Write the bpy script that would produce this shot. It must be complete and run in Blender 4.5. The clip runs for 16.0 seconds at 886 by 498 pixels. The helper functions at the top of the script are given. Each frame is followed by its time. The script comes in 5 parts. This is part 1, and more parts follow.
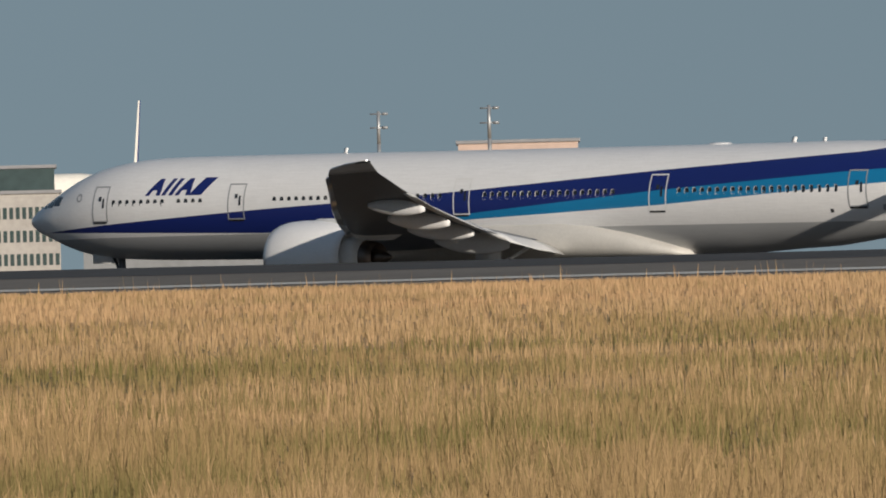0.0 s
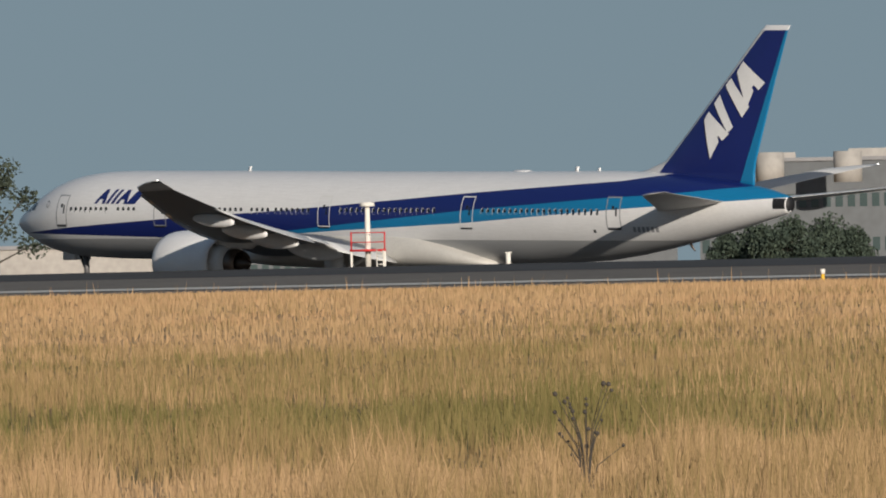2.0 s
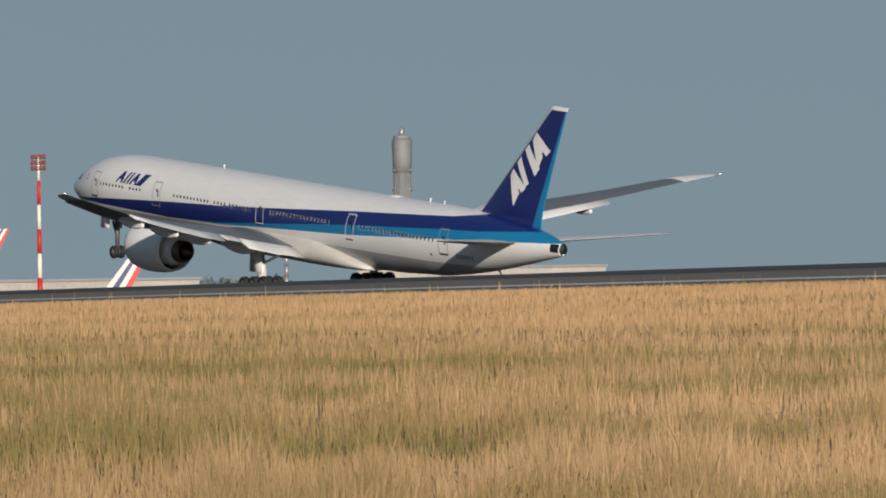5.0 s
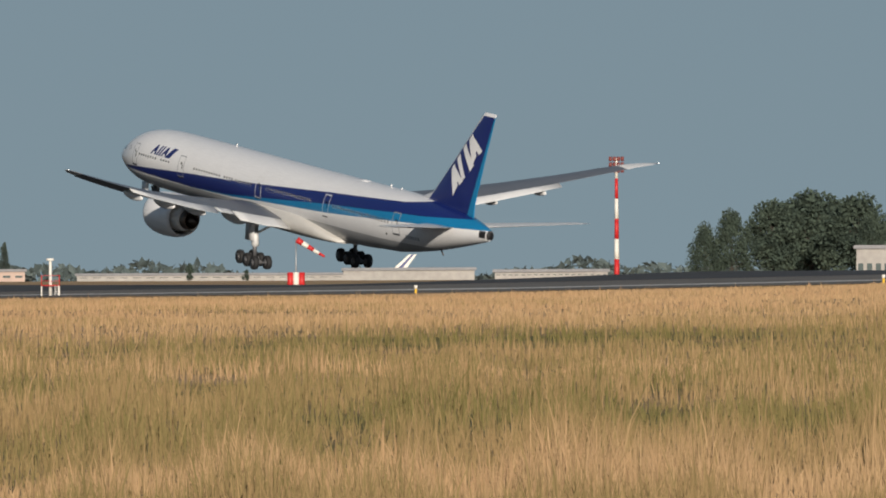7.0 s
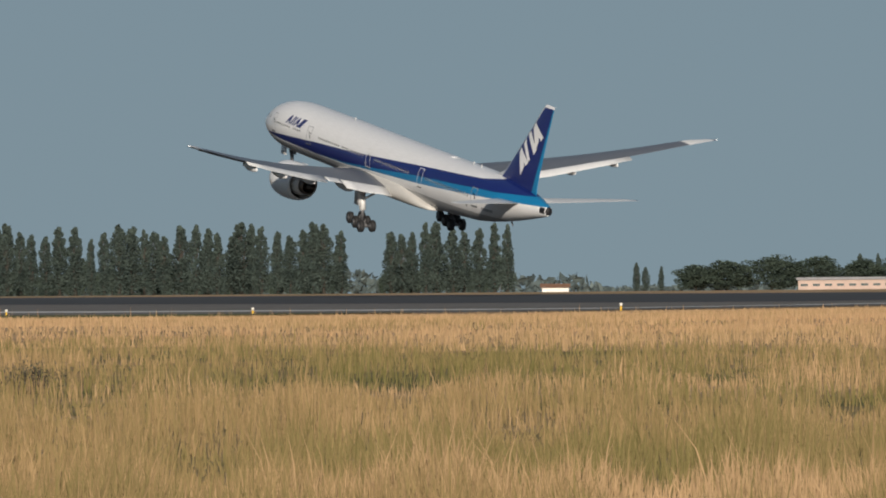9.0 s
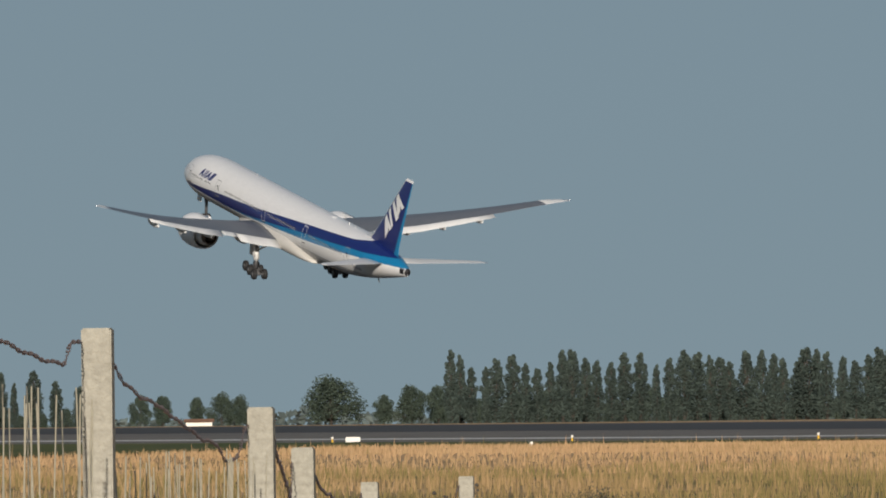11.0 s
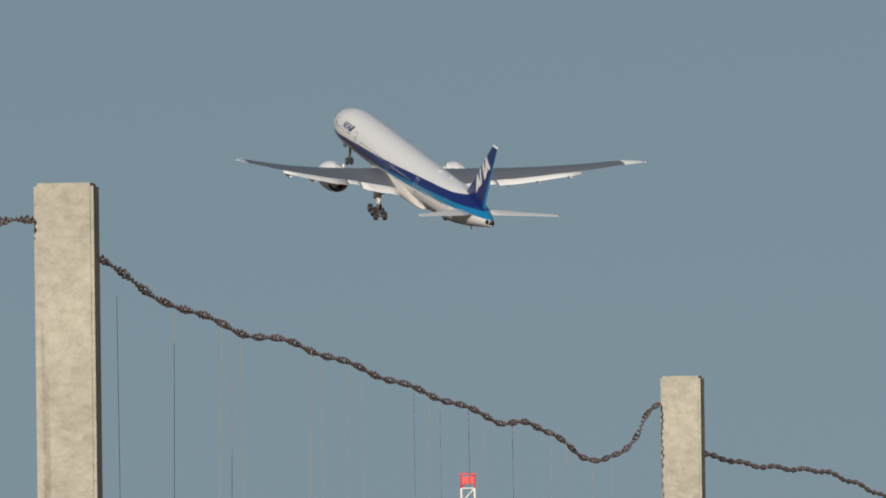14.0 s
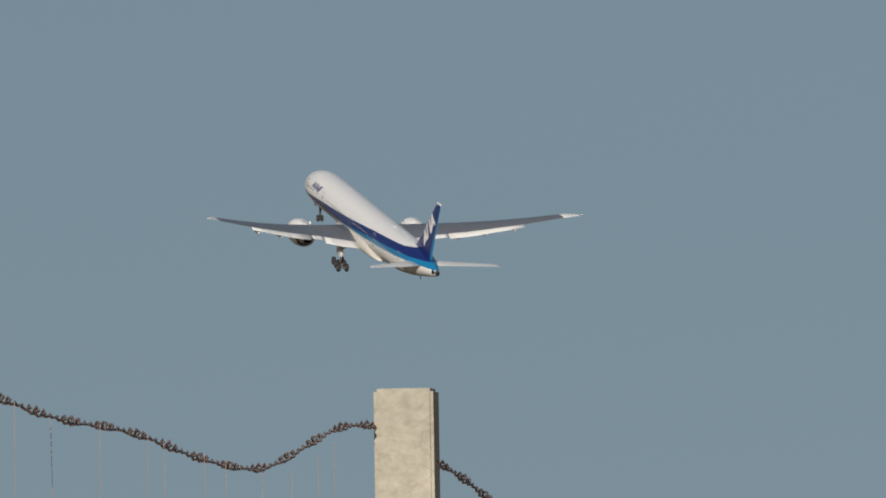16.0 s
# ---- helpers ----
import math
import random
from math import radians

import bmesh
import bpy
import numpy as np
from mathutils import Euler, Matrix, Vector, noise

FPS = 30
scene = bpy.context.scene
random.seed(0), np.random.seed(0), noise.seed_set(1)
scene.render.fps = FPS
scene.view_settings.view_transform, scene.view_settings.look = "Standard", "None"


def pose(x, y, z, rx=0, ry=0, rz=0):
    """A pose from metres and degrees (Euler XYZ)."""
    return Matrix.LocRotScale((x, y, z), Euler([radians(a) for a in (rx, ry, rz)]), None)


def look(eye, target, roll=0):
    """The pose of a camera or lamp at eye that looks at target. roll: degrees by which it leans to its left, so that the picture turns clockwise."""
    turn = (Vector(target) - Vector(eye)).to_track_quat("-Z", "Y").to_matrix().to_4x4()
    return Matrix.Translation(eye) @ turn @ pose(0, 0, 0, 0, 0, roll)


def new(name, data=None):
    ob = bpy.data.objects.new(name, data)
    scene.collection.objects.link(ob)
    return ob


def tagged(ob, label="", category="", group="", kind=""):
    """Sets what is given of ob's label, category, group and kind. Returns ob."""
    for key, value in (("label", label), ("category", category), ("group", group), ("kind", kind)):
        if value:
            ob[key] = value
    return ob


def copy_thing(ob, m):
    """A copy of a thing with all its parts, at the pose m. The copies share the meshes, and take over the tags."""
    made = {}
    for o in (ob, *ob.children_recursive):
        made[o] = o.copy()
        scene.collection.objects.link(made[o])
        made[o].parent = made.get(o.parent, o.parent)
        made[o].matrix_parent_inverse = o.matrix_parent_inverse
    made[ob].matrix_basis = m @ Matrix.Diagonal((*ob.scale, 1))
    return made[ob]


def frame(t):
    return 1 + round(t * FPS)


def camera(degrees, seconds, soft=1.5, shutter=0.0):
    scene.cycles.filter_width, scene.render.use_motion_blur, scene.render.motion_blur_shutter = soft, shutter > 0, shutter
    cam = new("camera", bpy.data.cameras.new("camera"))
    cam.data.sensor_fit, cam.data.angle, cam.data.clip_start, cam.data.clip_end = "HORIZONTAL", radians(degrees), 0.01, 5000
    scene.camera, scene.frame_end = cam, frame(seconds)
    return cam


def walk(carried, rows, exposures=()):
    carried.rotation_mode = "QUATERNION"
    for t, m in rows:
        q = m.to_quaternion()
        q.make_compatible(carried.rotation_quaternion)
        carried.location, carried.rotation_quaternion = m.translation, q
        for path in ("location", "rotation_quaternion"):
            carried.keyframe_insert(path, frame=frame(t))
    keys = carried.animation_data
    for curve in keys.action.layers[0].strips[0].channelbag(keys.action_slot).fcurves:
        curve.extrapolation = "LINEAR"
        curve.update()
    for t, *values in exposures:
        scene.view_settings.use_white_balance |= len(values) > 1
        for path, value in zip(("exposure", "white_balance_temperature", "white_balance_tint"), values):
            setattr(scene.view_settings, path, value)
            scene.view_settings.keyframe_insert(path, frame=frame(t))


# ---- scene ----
# ---------- camera: hand-held on one spot, panning after the airliner ----------
EYE = (0.0, 0.0, 2.0)
RUNWAY_Y = 575.82
TAKEOFF_Y = 577.47


def aim(az, el, roll):
    """Camera pose: degrees left of the +y axis, degrees up, lean."""
    a, e = radians(az), radians(el)
    return look(EYE, (EYE[0] - 100 * math.sin(a) * math.cos(e), 100 * math.cos(a) * math.cos(e), EYE[2] + 100 * math.sin(e)), roll)


def at(az, d, z=0.0):
    """A place d metres out from the camera's spot, az degrees left of the +y axis."""
    return Vector((-math.sin(radians(az)) * d, math.cos(radians(az)) * d, z))


PAN = [
    (0.0, 38.1087, 0.1535, -1.476),
    (0.5, 40.4287, 0.1732, -1.392),
    (1.0, 42.7627, 0.1515, -1.296),
    (1.2, 43.6906, 0.1611, -1.259),
    (1.5, 45.0195, 0.1597, -1.204),
    (2.0, 47.2380, 0.1605, -1.097),
    (2.5, 49.2975, 0.1619, -0.989),
    (3.0, 51.0559, 0.1515, -0.894),
    (3.2, 51.6685, 0.1489, -0.856),
    (5.3, 57.7752, 0.1004, -0.758),
    (5.5, 58.3449, 0.0955, -0.664),
    (6.0, 59.6784, 0.0874, -0.427),
    (6.5, 60.6837, 0.0647, -0.274),
    (7.0, 61.8790, 0.0365, -0.269),
    (7.5, 62.9417, -0.0024, -0.386),
    (8.0, 64.0062, 0.0158, -0.516),
    (8.5, 64.9741, 0.0339, -0.595),
    (9.0, 66.1552, 0.0988, -0.605),
    (9.5, 67.1400, 0.3281, -0.595),
    (10.0, 67.7077, 0.5902, -0.609),
    (12.5, 70.6435, 0.7929, -0.904),
    (13.0, 71.5097, 1.0821, -0.822),
    (13.5, 72.0570, 1.2505, -0.762),
    (14.0, 72.5061, 1.4041, -0.766),
    (14.5, 72.8687, 1.6768, -0.803),
    (15.0, 73.2438, 1.8717, -0.857),
    (15.5, 73.6344, 2.0361, -0.899),
    (16.0, 73.9964, 2.3321, -0.926),
]
cam = camera(3.9203, 16.0, 1.9)
walk(cam, [(t, aim(az, el, roll)) for t, az, el, roll in PAN], [(0.0, 0.0, 6200, 11), (16.0, 0.0, 6200, 11)])
# ---------- world, sun ----------
SUN_EL, SUN_AZ = radians(13), math.atan2(-0.39, 0.90)
world = bpy.data.worlds.new("world")
scene.world = world
world.use_nodes = True
wt = world.node_tree
sky = wt.nodes.new("ShaderNodeTexSky")
sky.sky_type, sky.sun_disc = "NISHITA", False
sky.sun_elevation, sky.sun_rotation = SUN_EL, math.pi / 2 - SUN_AZ
sky.altitude, sky.air_density, sky.dust_density, sky.ozone_density = 100, 1.0, 0.05, 5.0
hazy = wt.nodes.new("ShaderNodeMix")
hazy.data_type, hazy.blend_type = "RGBA", "MULTIPLY"
hazy.inputs["Factor"].default_value = 1.0
hazy.inputs[7].default_value = (1.0, 0.622, 0.435, 1.0)
direction, lift = wt.nodes.new("ShaderNodeTexCoord"), wt.nodes.new("ShaderNodeMapping")
lift.inputs["Location"].default_value = (0, 0, 0.13)
lift.inputs["Scale"].default_value = (1, 1, 0.3)
wt.links.new(direction.outputs["Generated"], lift.inputs["Vector"])
wt.links.new(lift.outputs["Vector"], sky.inputs["Vector"])
wt.links.new(sky.outputs[0], hazy.inputs[6])
wt.links.new(hazy.outputs[2], wt.nodes["Background"].inputs[0])
wt.nodes["Background"].inputs[1].default_value = 0.096
sun = new("sun", bpy.data.lights.new("sun", "SUN"))
sun.data.energy, sun.data.angle, sun.data.color = 4.55, radians(0.6), (1.0, 0.88, 0.72)
sun.matrix_world = look((0, 0, 50), (-math.cos(SUN_AZ) * math.cos(SUN_EL) * 10, -math.sin(SUN_AZ) * math.cos(SUN_EL) * 10, 50 - 10 * math.sin(SUN_EL)))


# ---------- materials ----------
def rgb(r, g, b):
    return (r, g, b, 1.0)


def material(name, color, rough=0.5, metal=0.0, spread=0.12, scale=3.0, bump=0.0, bump_scale=40.0, random_tint=0.0):
    """Painted or plain surface: base colour, two scales of variation, fine relief."""
    m = bpy.data.materials.new(name)
    m.use_nodes = True
    nt = m.node_tree
    b = nt.nodes["Principled BSDF"]
    b.inputs["Roughness"].default_value, b.inputs["Metallic"].default_value = rough, metal
    co = nt.nodes.new("ShaderNodeTexCoord")
    n1, n2 = nt.nodes.new("ShaderNodeTexNoise"), nt.nodes.new("ShaderNodeTexNoise")
    n1.inputs["Scale"].default_value, n2.inputs["Scale"].default_value = scale, scale * 9
    n1.inputs["Detail"].default_value = 4
    for n in (n1, n2):
        nt.links.new(co.outputs["Object"], n.inputs["Vector"])
    add = nt.nodes.new("ShaderNodeMath")
    add.operation = "ADD"
    nt.links.new(n1.outputs["Fac"], add.inputs[0])
    nt.links.new(n2.outputs["Fac"], add.inputs[1])
    mp = nt.nodes.new("ShaderNodeMapRange")
    mp.inputs["From Min"].default_value, mp.inputs["From Max"].default_value = 0.6, 1.4
    mp.inputs["To Min"].default_value, mp.inputs["To Max"].default_value = 1 - spread, 1 + spread
    nt.links.new(add.outputs[0], mp.inputs["Value"])
    hsv = nt.nodes.new("ShaderNodeHueSaturation")
    hsv.inputs["Color"].default_value = rgb(*color)
    val = mp.outputs["Result"]
    if random_tint:
        oi = nt.nodes.new("ShaderNodeObjectInfo")
        mr = nt.nodes.new("ShaderNodeMapRange")
        mr.inputs["To Min"].default_value, mr.inputs["To Max"].default_value = 1 - random_tint, 1 + random_tint
        nt.links.new(oi.outputs["Random"], mr.inputs["Value"])
        mul = nt.nodes.new("ShaderNodeMath")
        mul.operation = "MULTIPLY"
        nt.links.new(val, mul.inputs[0])
        nt.links.new(mr.outputs["Result"], mul.inputs[1])
        val = mul.outputs[0]
    nt.links.new(val, hsv.inputs["Value"])
    nt.links.new(hsv.outputs[0], b.inputs["Base Color"])
    if bump:
        n3 = nt.nodes.new("ShaderNodeTexNoise")
        n3.inputs["Scale"].default_value = bump_scale
        nt.links.new(co.outputs["Object"], n3.inputs["Vector"])
        bp = nt.nodes.new("ShaderNodeBump")
        bp.inputs["Strength"].default_value = bump
        bp.inputs["Distance"].default_value = 0.02
        nt.links.new(n3.outputs["Fac"], bp.inputs["Height"])
        nt.links.new(bp.outputs[0], b.inputs["Normal"])
    return m


def glow(name, color, strength):
    m = material(name, color, 0.3)
    b = m.node_tree.nodes["Principled BSDF"]
    b.inputs["Emission Color"].default_value = rgb(*color)
    b.inputs["Emission Strength"].default_value = strength
    return m


WHITE = (0.80, 0.80, 0.80)
NAVY = (0.010, 0.021, 0.14)
SKYBLUE = (0.012, 0.19, 0.40)
GREY = (0.40, 0.41, 0.42)


def ramp_of(nt, source, lo, hi, points, scale):
    """A piecewise linear height along the body: points of (x, z), z up to scale."""
    mr = nt.nodes.new("ShaderNodeMapRange")
    mr.inputs["From Min"].default_value, mr.inputs["From Max"].default_value = lo, hi
    nt.links.new(source, mr.inputs["Value"])
    r = nt.nodes.new("ShaderNodeValToRGB")
    e = r.color_ramp.elements
    while len(e) < len(points):
        e.new(0.5)
    for el, (x, z) in zip(e, points):
        el.position = (x - lo) / (hi - lo)
        el.color = (z / scale,) * 3 + (1,)
    nt.links.new(mr.outputs["Result"], r.inputs["Fac"])
    mul = nt.nodes.new("ShaderNodeMath")
    mul.operation = "MULTIPLY"
    mul.inputs[1].default_value = scale
    nt.links.new(r.outputs["Color"], mul.inputs[0])
    return mul.outputs[0]


def math_node(nt, op, a, b):
    n = nt.nodes.new("ShaderNodeMath")
    n.operation = op
    for i, v in enumerate((a, b)):
        if isinstance(v, (int, float)):
            n.inputs[i].default_value = v
        else:
            nt.links.new(v, n.inputs[i])
    return n.outputs[0]


def mix_node(nt, fac, a, b):
    n = nt.nodes.new("ShaderNodeMix")
    n.data_type = "RGBA"
    nt.links.new(fac, n.inputs["Factor"])
    for key, v in ((6, a), (7, b)):
        if isinstance(v, tuple):
            n.inputs[key].default_value = rgb(*v)
        else:
            nt.links.new(v, n.inputs[key])
    return n.outputs[2]


def livery_material():
    """White body paint, grey belly, navy band and sky-blue band rising to the tail."""
    m = material("livery_paint", WHITE, 0.28, 0, 0.035, 0.6)
    nt = m.node_tree
    b = nt.nodes["Principled BSDF"]
    base = nt.nodes["Hue/Saturation/Value"].outputs[0]
    co = nt.nodes.new("ShaderNodeTexCoord")
    sp = nt.nodes.new("ShaderNodeSeparateXYZ")
    nt.links.new(co.outputs["Object"], sp.inputs[0])
    x, z = sp.outputs["X"], sp.outputs["Z"]
    top = ramp_of(nt, x, -1.5, 74, NAVY_TOP, 12)
    mid = ramp_of(nt, x, -1.5, 74, NAVY_LOW, 12)
    low = ramp_of(nt, x, -1.5, 74, SKY_LOW, 12)
    belly = ramp_of(nt, x, -1.5, 74, BELLY_TOP, 12)
    under_top, over_mid = math_node(nt, "LESS_THAN", z, top), math_node(nt, "GREATER_THAN", z, mid)
    under_mid, over_low = math_node(nt, "LESS_THAN", z, mid), math_node(nt, "GREATER_THAN", z, low)
    c = mix_node(nt, math_node(nt, "LESS_THAN", z, belly), base, GREY)
    c = mix_node(nt, math_node(nt, "MULTIPLY", under_mid, over_low), c, SKYBLUE)
    c = mix_node(nt, math_node(nt, "MULTIPLY", under_top, over_mid), c, NAVY)
    # slight dirt streaks along the body
    n = nt.nodes.new("ShaderNodeTexNoise")
    mapn = nt.nodes.new("ShaderNodeMapping")
    mapn.inputs["Scale"].default_value = (0.15, 2.0, 3.0)
    nt.links.new(co.outputs["Object"], mapn.inputs[0])
    nt.links.new(mapn.outputs[0], n.inputs["Vector"])
    mr = nt.nodes.new("ShaderNodeMapRange")
    mr.inputs["From Min"].default_value, mr.inputs["From Max"].default_value = 0.3, 0.7
    mr.inputs["To Min"].default_value, mr.inputs["To Max"].default_value = 0.93, 1.0
    nt.links.new(n.outputs["Fac"], mr.inputs["Value"])
    h = nt.nodes.new("ShaderNodeHueSaturation")
    nt.links.new(c, h.inputs["Color"])
    nt.links.new(mr.outputs["Result"], h.inputs["Value"])
    nt.links.new(h.outputs[0], b.inputs["Base Color"])
    return m


# band edges: metres aft of the nose, height above the wheels
NAVY_TOP = [(-1.3, 4.2), (1.3, 4.34), (6.3, 4.75), (12, 5.15), (18, 5.55), (26, 6.0), (33.5, 6.5), (46.5, 7.47), (60, 8.35), (63, 8.75), (66, 9.8), (74, 11)]
NAVY_LOW = [(-1.3, 4.4), (1.3, 4.31), (6.3, 4.3), (18, 4.2), (26, 4.55), (33.5, 5.2), (46.5, 6.35), (60, 7.3), (64, 7.5), (68, 7.85), (71, 8.1), (74, 8.3)]
SKY_LOW = [(-1.3, 4.4), (6.3, 4.3), (18, 4.2), (26, 4.4), (33.5, 4.85), (46.5, 5.52), (60, 6.5), (66, 6.9), (70, 7.15), (74, 7.4)]
BELLY_TOP = [(-1.3, 2.0), (1.5, 3.9), (6, 4.0), (20, 4.2), (60, 4.5), (66, 4.55), (74, 4.55)]

M_LIVERY = livery_material()
M_WHITE = material("white_paint", WHITE, 0.3, 0, 0.05, 0.8)
M_NAVY = material("navy_paint", NAVY, 0.3, 0, 0.08, 0.8)
M_SKYBLUE = material("sky_blue_paint", SKYBLUE, 0.3, 0, 0.08, 0.8)
M_GREY = material("grey_wing_paint", (0.13, 0.14, 0.16), 0.42, 0, 0.10, 0.7)
M_PALE = material("pale_grey_paint", (0.72, 0.72, 0.71), 0.38, 0, 0.08, 0.9)
M_FAIRING = material("beige_grey_fairing", (0.58, 0.56, 0.52), 0.4, 0, 0.08, 0.9)
M_METAL = material("bare_metal", (0.62, 0.62, 0.63), 0.3, 1.0, 0.1, 2.0)
M_DARKMETAL = material("heat_stained_metal", (0.16, 0.13, 0.11), 0.42, 0.9, 0.25, 2.0)
M_GEAR = material("grey_gear_steel", (0.13, 0.13, 0.135), 0.5, 0.3, 0.2, 3)
M_BLACK = material("dark_recess", (0.012, 0.012, 0.014), 0.6)
M_TYRE = material("tyre_rubber", (0.02, 0.02, 0.021), 0.75, 0, 0.2, 6)
M_GLASS = material("dark_cabin_glass", (0.03, 0.035, 0.045), 0.12)
M_LINE = material("door_outline", (0.30, 0.31, 0.33), 0.5)
M_NAVLIGHT = glow("white_lamp_lens", (1.0, 0.95, 0.85), 4.0)


# ---------- mesh helpers ----------
def part(name, bm, mat, parent=None, label="", smooth=True):
    me = bpy.data.meshes.new(name)
    bmesh.ops.recalc_face_normals(bm, faces=bm.faces)
    bm.to_mesh(me)
    bm.free()
    me.materials.append(mat)
    if smooth:
        me.shade_smooth()
    ob = new(name, me)
    if parent:
        ob.parent = parent
    if label:
        ob["label"] = label
    return ob


def again(ob, parent, m=None):
    """Another object on the same mesh, under a parent."""
    o = new(ob.name.split(".")[0], ob.data)
    o.parent = parent
    if m is not None:
        o.matrix_basis = m
    return o


def add_box(bm, x0, x1, y0, y1, z0, z1, bevel=0.0):
    vs = [bm.verts.new((x, y, z)) for x in (x0, x1) for y in (y0, y1) for z in (z0, z1)]
    fs = [bm.faces.new([vs[i] for i in q]) for q in ((0, 1, 3, 2), (4, 6, 7, 5), (0, 4, 5, 1), (2, 3, 7, 6), (0, 2, 6, 4), (1, 5, 7, 3))]
    if bevel:
        es = list({e for f in fs for e in f.edges})
        bmesh.ops.bevel(bm, geom=es, offset=bevel, segments=2, affect="EDGES")


def add_tube(bm, a, b, r0, r1=None, seg=10, caps=True):
    a, b = Vector(a), Vector(b)
    r1 = r0 if r1 is None else r1
    d = (b - a).normalized()
    u = d.orthogonal().normalized()
    v = d.cross(u)
    rings = []
    for p, r in ((a, r0), (b, r1)):
        rings.append([bm.verts.new(p + (u * math.cos(k * 2 * math.pi / seg) + v * math.sin(k * 2 * math.pi / seg)) * r) for k in range(seg)])
    for k in range(seg):
        bm.faces.new((rings[0][k], rings[0][(k + 1) % seg], rings[1][(k + 1) % seg], rings[1][k]))
    if caps:
        bm.faces.new(rings[0][::-1])
        bm.faces.new(rings[1])


def loft(bm, rings, closed=True, caps=(True, True)):
    rows = [[bm.verts.new(p) for p in r] for r in rings]
    n = len(rows[0])
    for a, b in zip(rows, rows[1:]):
        for k in range(n if closed else n - 1):
            bm.faces.new((a[k], a[(k + 1) % n], b[(k + 1) % n], b[k]))
    if caps[0]:
        bm.faces.new(rows[0][::-1])
    if caps[1]:
        bm.faces.new(rows[-1])
    return rows


def lerp_table(table, x):
    if x <= table[0][0]:
        return table[0][1:]
    for a, b in zip(table, table[1:]):
        if x <= b[0]:
            f = (x - a[0]) / (b[0] - a[0])
            return tuple(p + (q - p) * f for p, q in zip(a[1:], b[1:]))
    return table[-1][1:]


# ---------- the airliner ----------
# body stations: metres aft of the nose, half width, top, bottom
BODY = [(-1.25, 0.03, 4.99, 4.93), (-1.18, 0.26, 5.17, 4.75), (-1.0, 0.48, 5.33, 4.58), (-0.5, 0.86, 5.65, 4.3), (0.1, 1.18, 5.98, 4.06), (0.8, 1.5, 6.34, 3.8),
        (1.6, 1.81, 6.8, 3.48), (2.6, 2.12, 7.3, 3.17), (3.6, 2.4, 7.7, 2.97), (4.7, 2.64, 8.02, 2.83), (6, 2.85, 8.27, 2.74),
        (7.5, 2.99, 8.45, 2.7), (9, 3.06, 8.55, 2.67), (11, 3.1, 8.6, 2.66), (20, 3.1, 8.67, 2.66), (30, 3.1, 8.72, 2.66), (40, 3.1, 8.78, 2.66),
        (48, 3.1, 8.85, 2.66), (51, 3.1, 8.87, 2.74), (54, 3.08, 8.9, 2.96), (57, 2.98, 8.95, 3.12), (60, 2.78, 8.92, 3.52), (63, 2.48, 8.83, 4.02),
        (66, 2.05, 8.62, 4.62), (69, 1.5, 8.32, 5.28), (71.5, 0.95, 7.95, 5.86), (73, 0.6, 7.62, 6.2), (73.7, 0.42, 7.42, 6.42)]
MAIN_GEAR_X = 37.1


# belly fairing: station, half width, bottom, top
FAIRING = [(21.0, 1.2, 2.75, 3.0), (22.5, 2.3, 2.6, 3.6), (26, 3.12, 2.38, 4.3), (31, 3.32, 2.28, 4.85), (39.5, 3.34, 2.28, 4.95), (42, 3.26, 2.32, 4.75), (44.5, 3.05, 2.4, 4.15), (46.3, 2.7, 2.5, 3.55), (47.6, 2.1, 2.62, 3.05)]


def body_side(x, z, side=-1, off=0.0):
    w, zt, zb = lerp_table(BODY, x)
    zc, hh = (zt + zb) / 2, (zt - zb) / 2
    k = max(-0.999, min(0.999, (z - zc) / hh))
    return Vector((x, side * (w * math.sqrt(1 - k * k) + off), z + off * k))


def add_body_patch(bm, x0, x1, z0, z1, side, off, nx=2, nz=6, slant=0.0, taper=0.0):
    """A sheet that lies on the side of the body; slant leans it aft with height."""
    rows = []
    for j in range(nz + 1):
        f = j / nz
        row = []
        for i in range(nx + 1):
            g = i / nx
            a = x0 + taper * f * 0.5
            b = x1 - taper * f * 0.5
            row.append(bm.verts.new(body_side(a + (b - a) * g + slant * f, z0 + (z1 - z0) * f, side, off)))
        rows.append(row)
    for a, b in zip(rows, rows[1:]):
        for i in range(nx):
            bm.faces.new((a[i], a[i + 1], b[i + 1], b[i]))


def airfoil(chord, thick, n=14, droop=0.0):
    """Outline of a wing section: x from the leading edge, z."""
    pts = []
    for k in range(n + 1):
        u = 0.5 * (1 + math.cos(math.pi * k / n))
        yt = 5 * thick * (0.2969 * math.sqrt(u) - 0.126 * u - 0.3516 * u * u + 0.2843 * u ** 3 - 0.1015 * u ** 4)
        pts.append((u * chord, (yt + 0.02 * math.sin(math.pi * u) * 1.0 - droop * max(0, u - 0.7)) * chord))
    for k in range(1, n):
        u = 0.5 * (1 - math.cos(math.pi * k / n))
        yt = 5 * thick * (0.2969 * math.sqrt(u) - 0.126 * u - 0.3516 * u * u + 0.2843 * u ** 3 - 0.1015 * u ** 4)
        pts.append((u * chord, (-yt * 0.8 + 0.02 * math.sin(math.pi * u) - droop * max(0, u - 0.7)) * chord))
    return pts


